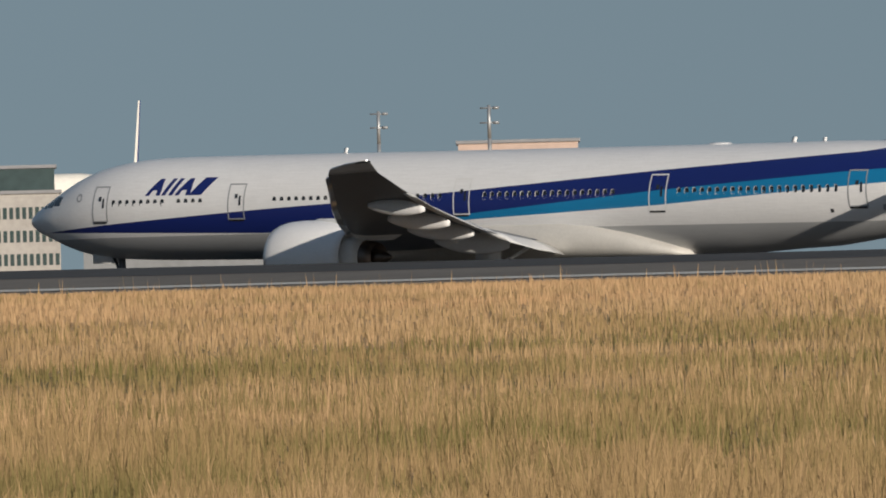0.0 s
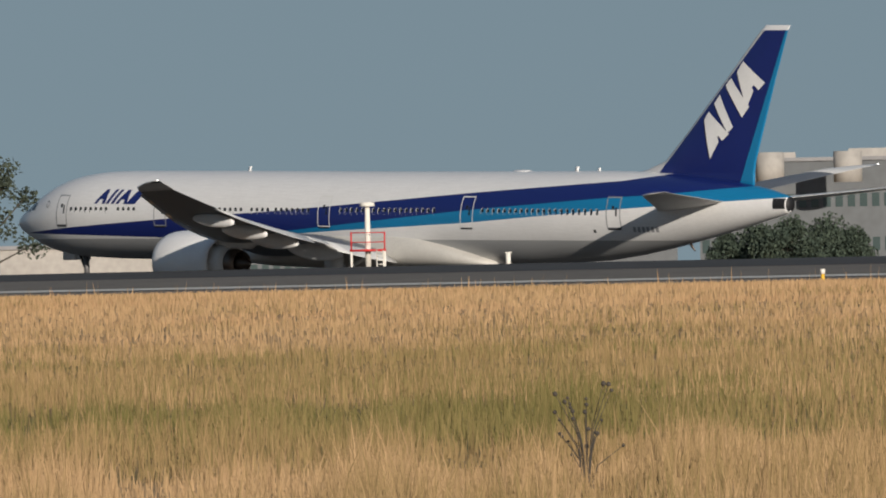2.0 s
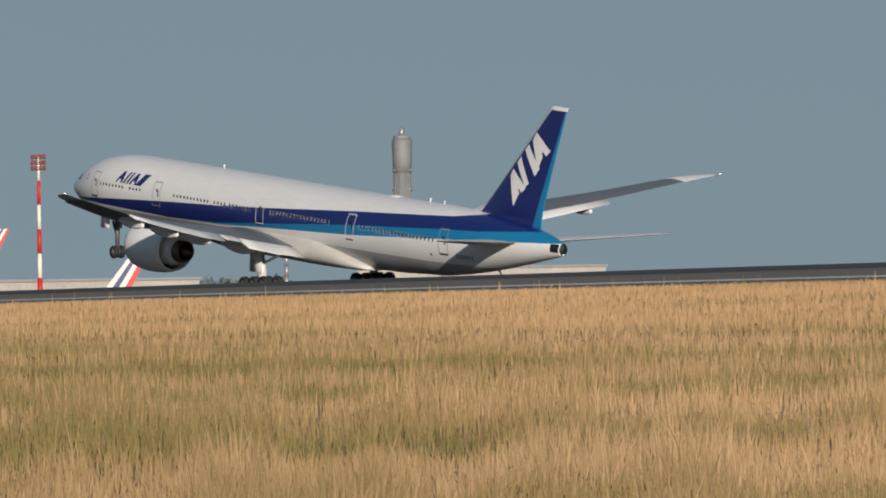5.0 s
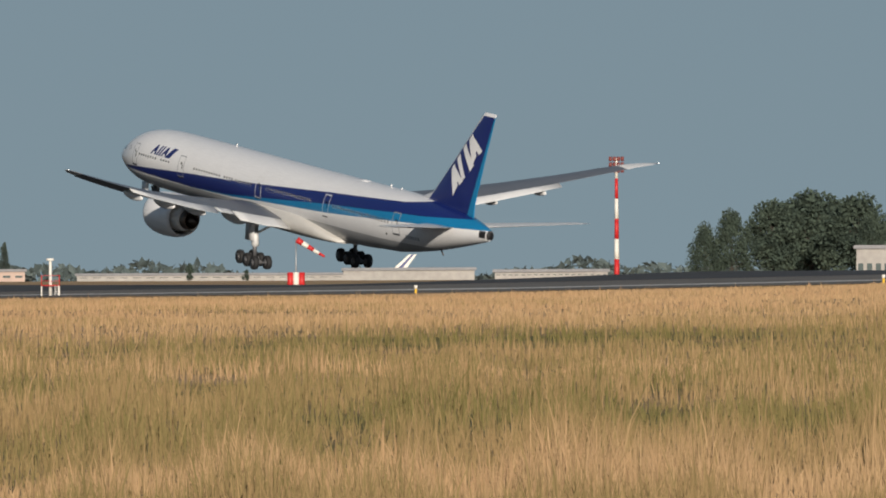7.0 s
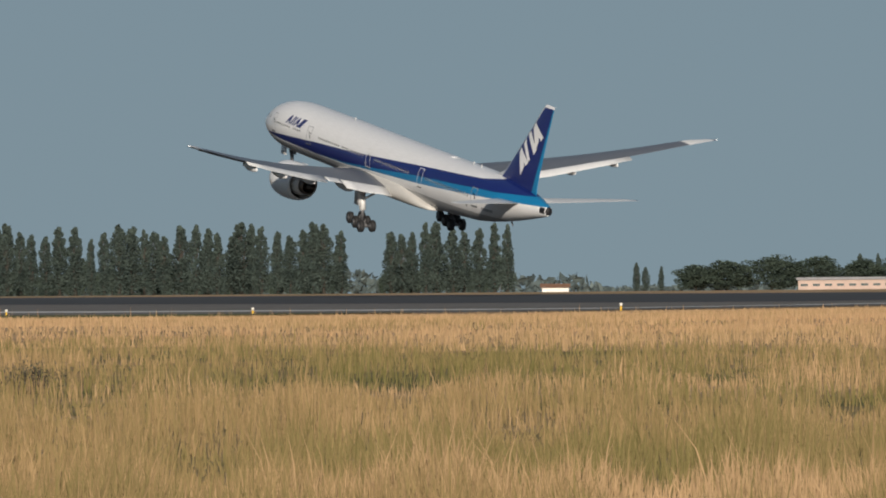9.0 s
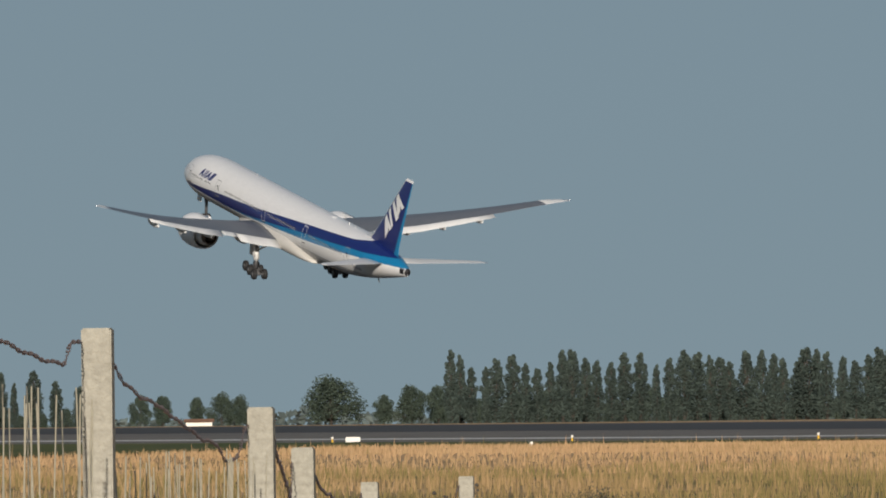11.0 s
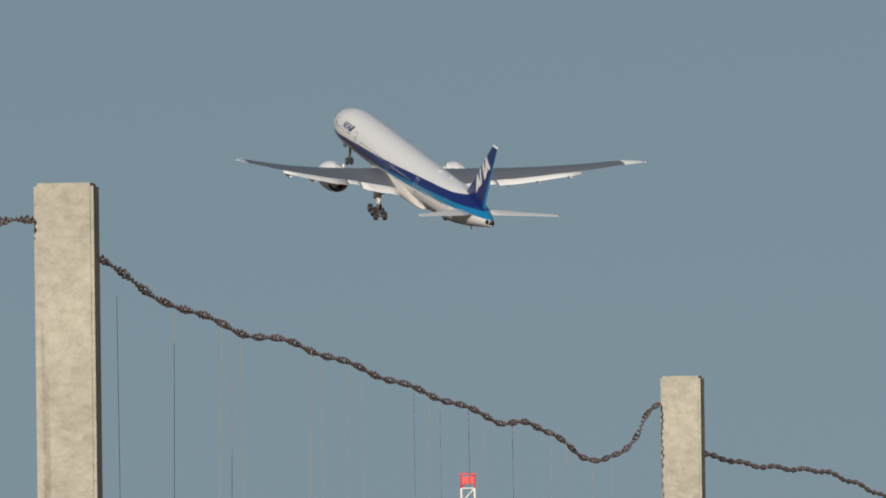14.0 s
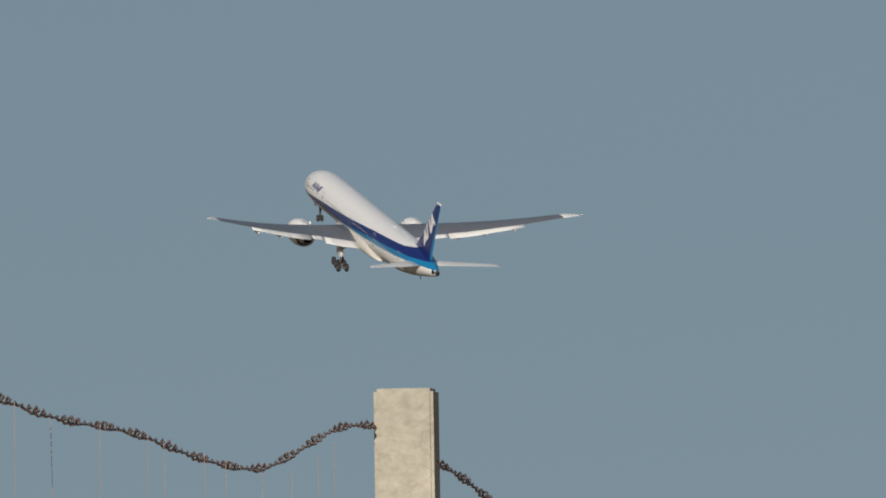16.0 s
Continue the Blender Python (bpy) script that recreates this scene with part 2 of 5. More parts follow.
# wing stations: distance from the centre line, leading edge, trailing edge, height, thickness
WING = [(0.0, 23.4, 38.6, 3.4, 0.13), (3.0, 25.4, 38.2, 3.6, 0.13), (6.0, 27.5, 38.6, 4.0, 0.125), (10.0, 30.2, 39.4, 4.6, 0.115), (15.0, 33.6, 41.6, 5.3, 0.11),
        (20.0, 37.2, 43.5, 6.2, 0.10), (25.0, 41.0, 45.7, 7.25, 0.09), (29.2, 44.1, 47.5, 8.2, 0.085), (30.4, 45.2, 48.2, 8.5, 0.09), (31.5, 47.1, 48.9, 8.75, 0.08), (32.2, 48.7, 49.4, 8.9, 0.07)]
WING_ROOT = Vector((35.0, 3.0, 3.6))


def wing_at(y):
    return lerp_table(WING, y)


def wing_surface(y, u, upper=True):
    le, te, z, t = wing_at(y)
    c = te - le
    yt = 5 * t * (0.2969 * math.sqrt(u) - 0.126 * u - 0.3516 * u * u + 0.2843 * u ** 3 - 0.1015 * u ** 4)
    return Vector((le + u * c, y, z + ((yt if upper else -0.8 * yt) + 0.02 * math.sin(math.pi * u)) * c))


def washout(y):
    """Nose-down twist of the section, growing towards the tip."""
    return 0.004 + 0.03 * min(1.0, max(0.0, (y - 3) / 20))


def build_wing(plane, side):
    """One wing: skin, leading-edge slats, flaps, fairings; heights at rest on the ground."""
    name = "wing"
    origin = Vector((WING_ROOT.x, side * WING_ROOT.y, WING_ROOT.z))

    def place(p):
        return Vector((p[0], side * p[1], p[2])) - origin

    bm = bmesh.new()
    ys = [2.2, 4, 6, 8, 10, 12.5, 15, 17.5, 20, 22.5, 25, 27.2, 29.2, 30.4, 31.5, 32.15]
    rings = []
    for y in ys:
        le, te, z, t = wing_at(y)
        rings.append([place((le + px, y, z + pz + washout(y) * (px - (te - le)))) for px, pz in airfoil(te - le, t)])
    loft(bm, rings)
    wing = part(name, bm, M_GREY, plane, "swept grey wing with pale flaps lowered")
    wing.location = origin
    # slats: lowered strip ahead of the leading edge
    bm = bmesh.new()
    for y0, y1 in ((4.2, 8.6), (10.9, 16.8), (16.95, 22.8), (22.95, 28.6)):
        rings = []
        for y in (y0, (y0 + y1) / 2, y1):
            le, te, z, t = wing_at(y)
            c = te - le
            ring = []
            for px, pz in airfoil(0.16 * c + 0.25, 0.2, 6):
                ring.append(place((le - 0.2 - 0.012 * c + px * 0.95, y, z - 0.09 - 0.008 * c - washout(y) * c + pz * 0.9 + 0.32 * px / (0.16 * c + 0.25))))
            rings.append(ring)
        loft(bm, rings)
    part("slats", bm, M_METAL, wing, "bare-metal slats lowered ahead of the wing")
    # flaps
    for y0, y1, share, drop, ang in ((3.3, 9.2, 0.24, 0.2, 17), (9.5, 11.6, 0.17, 0.16, 11), (11.9, 23.4, 0.22, 0.14, 15)):
        bm = bmesh.new()
        rings = []
        for k in range(5):
            y = y0 + (y1 - y0) * k / 4
            le, te, z, t = wing_at(y)
            c = (te - le) * share * (1.0 if y > 6 else 0.85)
            ca, sa = math.cos(radians(ang)), math.sin(radians(ang))
            ring = []
            for px, pz in airfoil(c, 0.16, 7):
                ring.append(place((te - 0.1 * c + px * ca + pz * sa - 0.25, y, z - drop - px * sa + pz * ca + 0.12)))
            rings.append(ring)
        loft(bm, rings)
        part("flap", bm, M_PALE, wing, "pale grey flap lowered for take-off")
    # aileron line and raked tip in paler paint
    bm = bmesh.new()
    rings = []
    for y in (29.5, 30.4, 31.5, 32.18):
        le, te, z, t = wing_at(y)
        rings.append([place((le - 0.03 + px * 1.02, y, z + pz * 1.06 + washout(y) * (px - (te - le)))) for px, pz in airfoil(te - le, t)])
    loft(bm, rings)
    part("wing_tip", bm, M_PALE, wing, "pale raked wing tip")
    bm = bmesh.new()
    p = wing_surface(32.15, 0.7)
    bmesh.ops.create_icosphere(bm, subdivisions=2, radius=0.045, matrix=Matrix.Translation(place(p)))
    part("tip_light", bm, M_NAVLIGHT, wing, "small glowing white tip light")
    # flap track fairings
    for y, length, r in ((7.9, 5.2, 0.52), (13.4, 4.6, 0.42), (17.6, 4.3, 0.4), (22.0, 3.9, 0.36)):
        le, te, z, t = wing_at(y)
        bm = bmesh.new()
        rings = []
        for k in range(13):
            f = k / 12
            rr = r * math.sin(math.pi * min(1, f * 0.92 + 0.04)) ** 0.6
            cx, cz = te - length * 0.84 + f * length, z - 0.42 - 0.06 * f * length
            rings.append([place((cx, y + rr * 0.62 * math.cos(a), cz + rr * math.sin(a) * 1.25)) for a in [i * math.pi / 6 for i in range(12)]])
        loft(bm, rings)
        part("flap_fairing", bm, M_WHITE, wing, "white canoe-shaped flap track fairing")
    build_engine(plane, side)
    return wing


def revolve(bm, profile, cx, cy, cz, seg=40):
    rings = [[Vector((cx + px, cy + r * math.cos(a), cz + r * math.sin(a))) for a in [i * 2 * math.pi / seg for i in range(seg)]] for px, r in profile]
    return rings


ENGINE = Vector((25.1, 9.75, 2.86))


def build_engine(plane, side):
    c = Vector((ENGINE.x, side * ENGINE.y, ENGINE.z))
    outer = [(0.35, 1.52), (0.12, 1.58), (0.0, 1.68), (0.06, 1.78), (0.3, 1.9), (0.8, 2.02), (1.7, 2.1), (2.8, 2.1), (3.9, 2.02), (4.8, 1.86), (5.35, 1.70), (5.34, 1.64), (4.6, 1.66), (3.6, 1.68)]
    bm = bmesh.new()
    loft(bm, revolve(bm, outer, *c), caps=(False, False))
    nac = part("engine", bm, M_WHITE, plane, "large white turbofan nacelle")
    bm = bmesh.new()
    loft(bm, revolve(bm, [(0.34, 1.525), (0.1, 1.59), (-0.012, 1.68), (0.05, 1.79), (0.28, 1.905)], *c), caps=(False, False))
    part("inlet_lip", bm, M_METAL, nac, "polished metal inlet lip")
    bm = bmesh.new()
    loft(bm, revolve(bm, [(1.3, 1.53), (1.3, 0.5), (0.8, 0.26), (0.55, 0.02)], *c), caps=(False, True))
    loft(bm, revolve(bm, [(0.3, 1.525), (1.3, 1.53)], *c), caps=(False, False))
    part("fan", bm, M_BLACK, nac, "dark fan disc and spinner")
    bm = bmesh.new()
    loft(bm, revolve(bm, [(3.4, 1.66), (3.5, 1.1)], *c), caps=(False, False))
    part("duct_back", bm, M_BLACK, nac, "dark bypass duct")
    bm = bmesh.new()
    loft(bm, revolve(bm, [(3.4, 1.2), (4.6, 1.32), (5.5, 1.2), (6.15, 1.02), (6.14, 0.95)], *c), caps=(False, False))
    part("core_cowl", bm, M_PALE, nac, "pale core cowl")
    bm = bmesh.new()
    loft(bm, revolve(bm, [(6.0, 1.0), (6.4, 0.93), (6.95, 0.8), (6.93, 0.73), (6.2, 0.7)], *c), caps=(False, True))
    part("core_nozzle", bm, M_DARKMETAL, nac, "heat-stained brown core nozzle")
    bm = bmesh.new()
    loft(bm, revolve(bm, [(6.2, 0.5), (6.9, 0.45), (7.6, 0.22), (7.9, 0.03)], *c), caps=(True, True))
    part("exhaust_plug", bm, M_DARKMETAL, nac, "brown exhaust cone")
    # pylon
    bm = bmesh.new()
    rings = []
    for dz, x0, x1, w in ((0.95, 3.2, 8.0, 0.34), (1.45, 2.0, 9.0, 0.4), (1.9, 1.8, 9.6, 0.42), (2.2, 2.6, 10.0, 0.36)):
        ring = []
        for k in range(16):
            a = k * math.pi / 8
            ring.append(c + Vector(((x0 + x1) / 2 + (x1 - x0) / 2 * math.cos(a), w * math.sin(a), dz)))
        rings.append(ring)
    loft(bm, rings)
    part("pylon", bm, M_PALE, nac, "pale engine pylon")
    # strake on the inboard side
    bm = bmesh.new()
    s = Vector((c.x + 1.2, c.y - side * 1.55, c.z + 1.45))
    add_box(bm, s.x, s.x + 1.5, s.y - 0.03, s.y + 0.03, s.z - 0.1, s.z + 0.35)
    part("strake", bm, M_WHITE, nac)


# fin stations: height, leading edge, trailing edge, thickness
FIN = [(7.7, 60.5, 70.4, 0.05), (8.5, 60.0, 70.5, 0.05), (8.75, 58.6, 70.5, 0.04), (9.0, 60.4, 70.5, 0.05), (9.6, 62.2, 70.6, 0.085), (11.1, 63.9, 71.1, 0.09), (14.8, 67.8, 72.4, 0.09), (18.0, 71.1, 73.6, 0.085), (18.38, 71.6, 73.85, 0.05)]
# plain white shapes: corners of their pieces, along and up
FIN_MARKS = [
    [((66.13, 12.27), (66.54, 12.83), (67.49, 10.91), (66.67, 9.77)), ((66.26, 12.5), (66.54, 12.83), (68.39, 11.41), (67.77, 10.95)), ((66.37, 12.22), (66.54, 12.8), (67.86, 11.78), (67.3, 11.09))],
    [((67.02, 13.35), (67.54, 13.93), (68.75, 11.82), (68.24, 11.46)), ((68.05, 14.52), (68.56, 15.0), (70.19, 13.16), (69.53, 12.46))],
    [((69.1, 15.37), (69.64, 16.08), (70.56, 14.15), (69.93, 13.04)), ((69.23, 15.55), (69.64, 16.08), (71.57, 14.69), (71.01, 14.22)), ((69.39, 15.46), (69.64, 16.04), (70.98, 15.08), (70.42, 14.34))],
]


def fin_side(x, z, side, off):
    """A place on the side of the fin."""
    le, te, t = lerp_table(FIN, z)
    u = min(0.999, max(0.001, (x - le) / (te - le)))
    y = 5 * t * (0.2969 * math.sqrt(u) - 0.126 * u - 0.3516 * u * u + 0.2843 * u ** 3 - 0.1015 * u ** 4) * (te - le)
    return Vector((x, side * (y + off), z))


def build_tail_surface(plane, name, stations, mat, label, vertical=False):
    bm = bmesh.new()
    rings = []
    for s in stations:
        le, te, yy, z, t = s
        ring = []
        for px, pz in airfoil(te - le, t, 10):
            zz = pz - 0.02 * math.sin(math.pi * px / (te - le)) * (te - le)
            ring.append(Vector((le + px, zz if vertical else yy, z if vertical else z + zz + 0.105 * (px - 0.5 * (te - le)))))
        rings.append(ring)
    loft(bm, rings)
    return part(name, bm, mat, plane, label)


def fin_material():
    """Navy fin with a sky-blue trailing strip and a bare leading edge, split along the height."""
    m = material("fin_paint", NAVY, 0.3, 0, 0.06, 0.8)
    nt = m.node_tree
    b = nt.nodes["Principled BSDF"]
    base = nt.nodes["Hue/Saturation/Value"].outputs[0]
    co = nt.nodes.new("ShaderNodeTexCoord")
    sp = nt.nodes.new("ShaderNodeSeparateXYZ")
    nt.links.new(co.outputs["Object"], sp.inputs[0])
    x, z = sp.outputs["X"], sp.outputs["Z"]
    edge = math_node(nt, "ADD", math_node(nt, "MULTIPLY", math_node(nt, "SUBTRACT", z, 8.6), 0.435), 69.3)
    c = mix_node(nt, math_node(nt, "GREATER_THAN", x, edge), base, SKYBLUE)
    lead = math_node(nt, "ADD", math_node(nt, "MULTIPLY", math_node(nt, "SUBTRACT", z, 9.6), 1.055), 62.6)
    c = mix_node(nt, math_node(nt, "LESS_THAN", x, lead), c, (0.55, 0.56, 0.58))
    c = mix_node(nt, math_node(nt, "GREATER_THAN", z, 18.05), c, (0.75, 0.75, 0.76))
    nt.links.new(c, b.inputs["Base Color"])
    return m


def build_wheel(parent, where, radius, width):
    seg = 24
    bm = bmesh.new()
    prof = [(-0.5, 0.55), (-0.5, 0.86), (-0.42, 0.96), (-0.2, 1.0), (0.2, 1.0), (0.42, 0.96), (0.5, 0.86), (0.5, 0.55)]
    loft(bm, [[Vector((r * radius * math.cos(a), p * width, r * radius * math.sin(a))) for a in [i * 2 * math.pi / seg for i in range(seg)]] for p, r in prof], caps=(True, True))
    w = part("wheel", bm, M_TYRE, parent, "black rubber tyre")
    w.location = where
    return w


def add_rim(bm, c, r, w):
    add_tube(bm, c - Vector((0, w * 0.52, 0)), c + Vector((0, w * 0.52, 0)), r * 0.52, seg=14)
    add_tube(bm, c - Vector((0, w * 0.6, 0)), c + Vector((0, w * 0.6, 0)), r * 0.2, seg=8)


def build_main_gear(plane, side):
    y = side * 5.49
    bm = bmesh.new()
    add_tube(bm, (37.3, y, 1.0), (36.5, y * 0.98, 3.9), 0.24, 0.3, 14)
    add_tube(bm, (37.3, y, 1.1), (36.9, y, 2.6), 0.36, 0.4, 14)
    add_tube(bm, (37.2, y, 2.0), (35.2, y * 0.75, 3.5), 0.12)
    add_tube(bm, (37.1, y, 2.2), (38.6, y * 0.72, 3.5), 0.12)
    add_tube(bm, (36.95, y, 1.15), (36.5, y, 2.1), 0.09)
    gear = part("main_gear", bm, M_PALE, plane, "pale main gear leg with braces")
    bm = bmesh.new()
    add_box(bm, 35.9, 37.7, y + side * 0.36, y + side * 0.44, 1.55, 3.9, 0.02)
    part("gear_door", bm, M_WHITE, gear, "white leg door")
    bm = bmesh.new()
    add_tube(bm, (-1.55, 0, 0), (1.55, 0, 0), 0.2, seg=10)
    add_tube(bm, (0.15, 0, 0.2), (-0.1, 0, 1.9), 0.2, seg=12)
    for dx in (-1.47, 0, 1.47):
        add_tube(bm, (dx, -0.75, 0), (dx, 0.75, 0), 0.12)
        for dy in (-0.7, 0.7):
            add_rim(bm, Vector((dx, dy, 0)), 0.67, 0.5)
    bogie = part("bogie", bm, M_GEAR, plane, "six-wheel bogie with black tyres")
    bogie.location = (37.1, y, 0.68)
    for dx in (-1.47, 0, 1.47):
        for dy in (-0.7, 0.7):
            build_wheel(bogie, (dx, dy, 0), 0.67, 0.5)
    return bogie


def build_nose_gear(plane):
    bm = bmesh.new()
    add_tube(bm, (5.5, 0, 0.5), (5.3, 0, 3.7), 0.18, 0.22, 12)
    add_tube(bm, (5.4, 0, 1.7), (4.6, 0, 3.1), 0.09)
    add_tube(bm, (5.5, -0.5, 0.55), (5.5, 0.5, 0.55), 0.1)
    for s in (-0.33, 0.33):
        add_rim(bm, Vector((5.5, s, 0.55)), 0.55, 0.38)
    gear = part("nose_gear", bm, M_GEAR, plane, "grey nose gear leg")
    for s in (-0.33, 0.33):
        build_wheel(gear, (5.5, s, 0.55), 0.55, 0.38)
    for s in (-1, 1):
        bm = bmesh.new()
        add_box(bm, 3.7, 5.1, s * 0.62 - 0.03, s * 0.62 + 0.03, 2.5, 3.5, 0.015)
        part("gear_door", bm, M_WHITE, gear, "white nose gear door")
    return gear


def build_airliner():
    plane = new("airliner")
    tagged(plane, "white twin-engine airliner with navy and sky-blue bands and gear down", "airliner")
    # body
    bm = bmesh.new()
    seg = 56
    fine = []
    for a, b in zip(BODY, BODY[1:]):
        n = 3 if b[0] - a[0] < 4 else 6
        fine += [a[0] + (b[0] - a[0]) * k / n for k in range(n)]
    fine.append(BODY[-1][0])

    def smooth_station(x):
        # rounded between stations
        d = 0.02 + 0.03 * min(max(x, 0), 6)
        acc = [0, 0, 0]
        for k in (-1, 0, 1):
            for i, v in enumerate(lerp_table(BODY, min(73.7, max(-1.25, x + k * d)))):
                acc[i] += v / 3
        return acc
    rings = []
    for x in fine:
        w, zt, zb = smooth_station(x) if -0.4 < x < 73.5 else lerp_table(BODY, x)
        rings.append([Vector((x, w * math.cos(a), (zt + zb) / 2 + (zt - zb) / 2 * math.sin(a))) for a in [i * 2 * math.pi / seg for i in range(seg)]])
    loft(bm, rings)
    body = part("fuselage", bm, M_LIVERY, plane, "white body with navy and sky-blue bands, grey belly")
    # belly fairing
    bm = bmesh.new()
    rings = []
    for k in range(37):
        x = 21.0 + 26.6 * k / 36
        w, low, high = lerp_table(FAIRING, x)
        rings.append([Vector((x, w * math.copysign(abs(math.cos(a)) ** 0.7, math.cos(a)), (high + low) / 2 + (high - low) / 2 * math.copysign(abs(math.sin(a)) ** 0.75, math.sin(a)))) for a in [i * 2 * math.pi / 32 for i in range(32)]])
    loft(bm, rings)
    part("belly_fairing", bm, M_FAIRING, plane, "pale wing-to-body fairing")
    # doors on both sides
    for x in (6.1, 16.4, 32.73, 46.6, 60.15):
        for side in (-1, 1):
            wdt = 0.54 if x != 32.73 else 0.52
            z0 = 5.0 + 0.0068 * (x - 6)
            z1 = z0 + 1.9
            bm = bmesh.new()
            fr = 0.075
            for q in ((x - wdt - fr, x - wdt, z0 - fr, z1 + fr), (x + wdt, x + wdt + fr, z0 - fr, z1 + fr), (x - wdt, x + wdt, z0 - fr, z0), (x - wdt, x + wdt, z1, z1 + fr)):
                add_body_patch(bm, *q, side, 0.014, 1, 8 if q[3] - q[2] > 1 else 1)
            frame_ob = part("door", bm, M_LINE if x < 30 or x > 58 else M_PALE, body, "cabin door outline")
            bm = bmesh.new()
            add_body_patch(bm, x - 0.1, x + 0.1, z0 + 1.13, z0 + 1.38, side, 0.02, 1, 2)
            add_body_patch(bm, x + 0.2, x + 0.34, z0 + 0.73, z0 + 1.28, side, 0.02, 1, 2)
            part("door_window", bm, M_GLASS, frame_ob)
            bm = bmesh.new()
            add_body_patch(bm, x - wdt, x + wdt, z0 - 0.16, z0 - 0.06, side, 0.03, 2, 1)
            part("door_sill", bm, M_BLACK, frame_ob)
    # cabin windows
    bm = bmesh.new()
    vs = [bm.verts.new((0.15 * math.copysign(abs(math.cos(a)) ** 0.7, math.cos(a)), 0, 0.225 * math.copysign(abs(math.sin(a)) ** 0.7, math.sin(a)))) for a in [i * math.pi / 6 for i in range(12)]]
    inner = [bm.verts.new((v.co.x * 0.9, 0.012, v.co.z * 0.9)) for v in vs]
    bm.faces.new(inner)
    for k in range(12):
        bm.faces.new((vs[k], vs[(k + 1) % 12], inner[(k + 1) % 12], inner[k])).material_index = 1
    proto = part("window", bm, M_GLASS, body)
    proto.data.materials.append(M_PALE)
    first = True
    for x0, x1 in ((7.2, 10.95), (12.15, 13.8), (19.2, 24.6), (25.6, 27.2), (28.0, 31.3), (34.4, 43.5), (48.1, 58.6)):
        n = round((x1 - x0) / 0.533)
        for k in range(n + 1):
            x = x0 + k * 0.533
            for side in (-1, 1):
                p = body_side(x, 5.98 + 0.0068 * (x - 6), side, 0.012)
                tilt = 4 if side < 0 else -4
                m = Matrix.Translation(p) @ pose(0, 0, 0, -tilt if side < 0 else -tilt, 0, 0 if side < 0 else 180)
                if first:
                    proto.matrix_basis, first = m, False
                else:
                    again(proto, body, m)
    # cockpit panes
    for side in (-1, 1):
        for x0, x1, z0, z1 in ((0.35, 0.85, 5.72, 6.0), (0.95, 1.55, 5.78, 6.28), (1.65, 2.3, 5.88, 6.4)):
            bm = bmesh.new()
            add_body_patch(bm, x0, x1, z0, z1, side, 0.012, 2, 3, 0.12)
            part("cockpit_window", bm, M_GLASS, body, "dark cockpit pane")
    # title blocks and slash mark by the front, plain leaning shapes
    for side in (-1, 1):
        for k, x in enumerate((9.6, 10.8, 11.8)):
            bm = bmesh.new()
            if k == 1:
                add_body_patch(bm, x, x + 0.3, 6.42, 7.38, side, 0.012, 1, 5, 0.62)
                add_body_patch(bm, x + 0.52, x + 0.82, 6.42, 7.38, side, 0.012, 1, 5, 0.62)
            else:
                add_body_patch(bm, x, x + 0.3, 6.42, 6.72, side, 0.012, 1, 2, 0.24)
                add_body_patch(bm, x + 0.8, x + 1.12, 6.42, 6.72, side, 0.012, 1, 2, 0.06)
                add_body_patch(bm, x + 0.24, x + 1.18, 6.72, 7.38, side, 0.012, 3, 4, 0.33, 0.62)
            part("title_block", bm, M_NAVY, body, "navy leaning title shape")
        bm = bmesh.new()
        add_body_patch(bm, 12.85, 13.75, 6.42, 7.42, side, 0.012, 2, 5, 0.95)
        part("slash_mark", bm, M_NAVY, body, "navy slanted mark")
        bm = bmesh.new()
        ring = [[body_side(4.2 + r * math.cos(a), 6.32 + r * math.sin(a), side, 0.012) for a in [i * math.pi / 6 for i in range(12)]] for r in (0.17, 0.24)]
        loft(bm, ring, caps=(False, False))
        part("emblem", bm, M_LINE, body, "small grey round emblem")
        bm = bmesh.new()
        for k in range(6):
            add_body_patch(bm, 61.6 + k * 0.36, 61.82 + k * 0.36, 5.08, 5.42, side, 0.014, 1, 2, 0.08)
        part("registration_bars", bm, M_LINE, body, "dark unreadable marking bars")
        bm = bmesh.new()
        for x, z, s in ((58.4, 5.1, 0.1), (40.0, 4.3, 0.08)):
            add_body_patch(bm, x - s, x + s, z - s, z + s, side, 0.014, 1, 1)
        part("outflow_valve", bm, M_BLACK, body)
    # antennas on the crown
    for x, hgt, ln in ((21.85, 0.3, 0.3), (53.65, 0.3, 0.34), (55.8, 0.22, 0.28)):
        bm = bmesh.new()
        rings = [[Vector((x + ln * a + 0.35 * f * hgt, 0.03 * b, lerp_table(BODY, x)[1] - 0.04 + f * (hgt + 0.04))) for a, b in ((0, 0), (0.5, 1), (1, 0), (0.5, -1))] for f in (0, 1)]
        loft(bm, rings)
        part("blade_antenna", bm, M_WHITE, body, "small white blade antenna")
    bm = bmesh.new()
    loft(bm, [[Vector((47.9 + 1.7 * f, 0.4 * s * math.cos(a), 8.82 + 0.14 * s * math.sin(a))) for a in [i * math.pi / 7 for i in range(8)]] for f, s in ((0, 0.2), (0.15, 0.9), (0.5, 1), (0.85, 0.9), (1, 0.2))], closed=False, caps=(False, False))
    part("antenna_dome", bm, M_WHITE, body, "low white antenna dome")
    # exhaust of the tail unit and tail lamp
    bm = bmesh.new()
    loft(bm, [[Vector((x, 0.425 * f * math.cos(a), 6.92 + 0.505 * f * math.sin(a))) for a in [i * math.pi / 10 for i in range(20)]] for x, f in ((73.69, 0.99), (73.715, 0.97))])
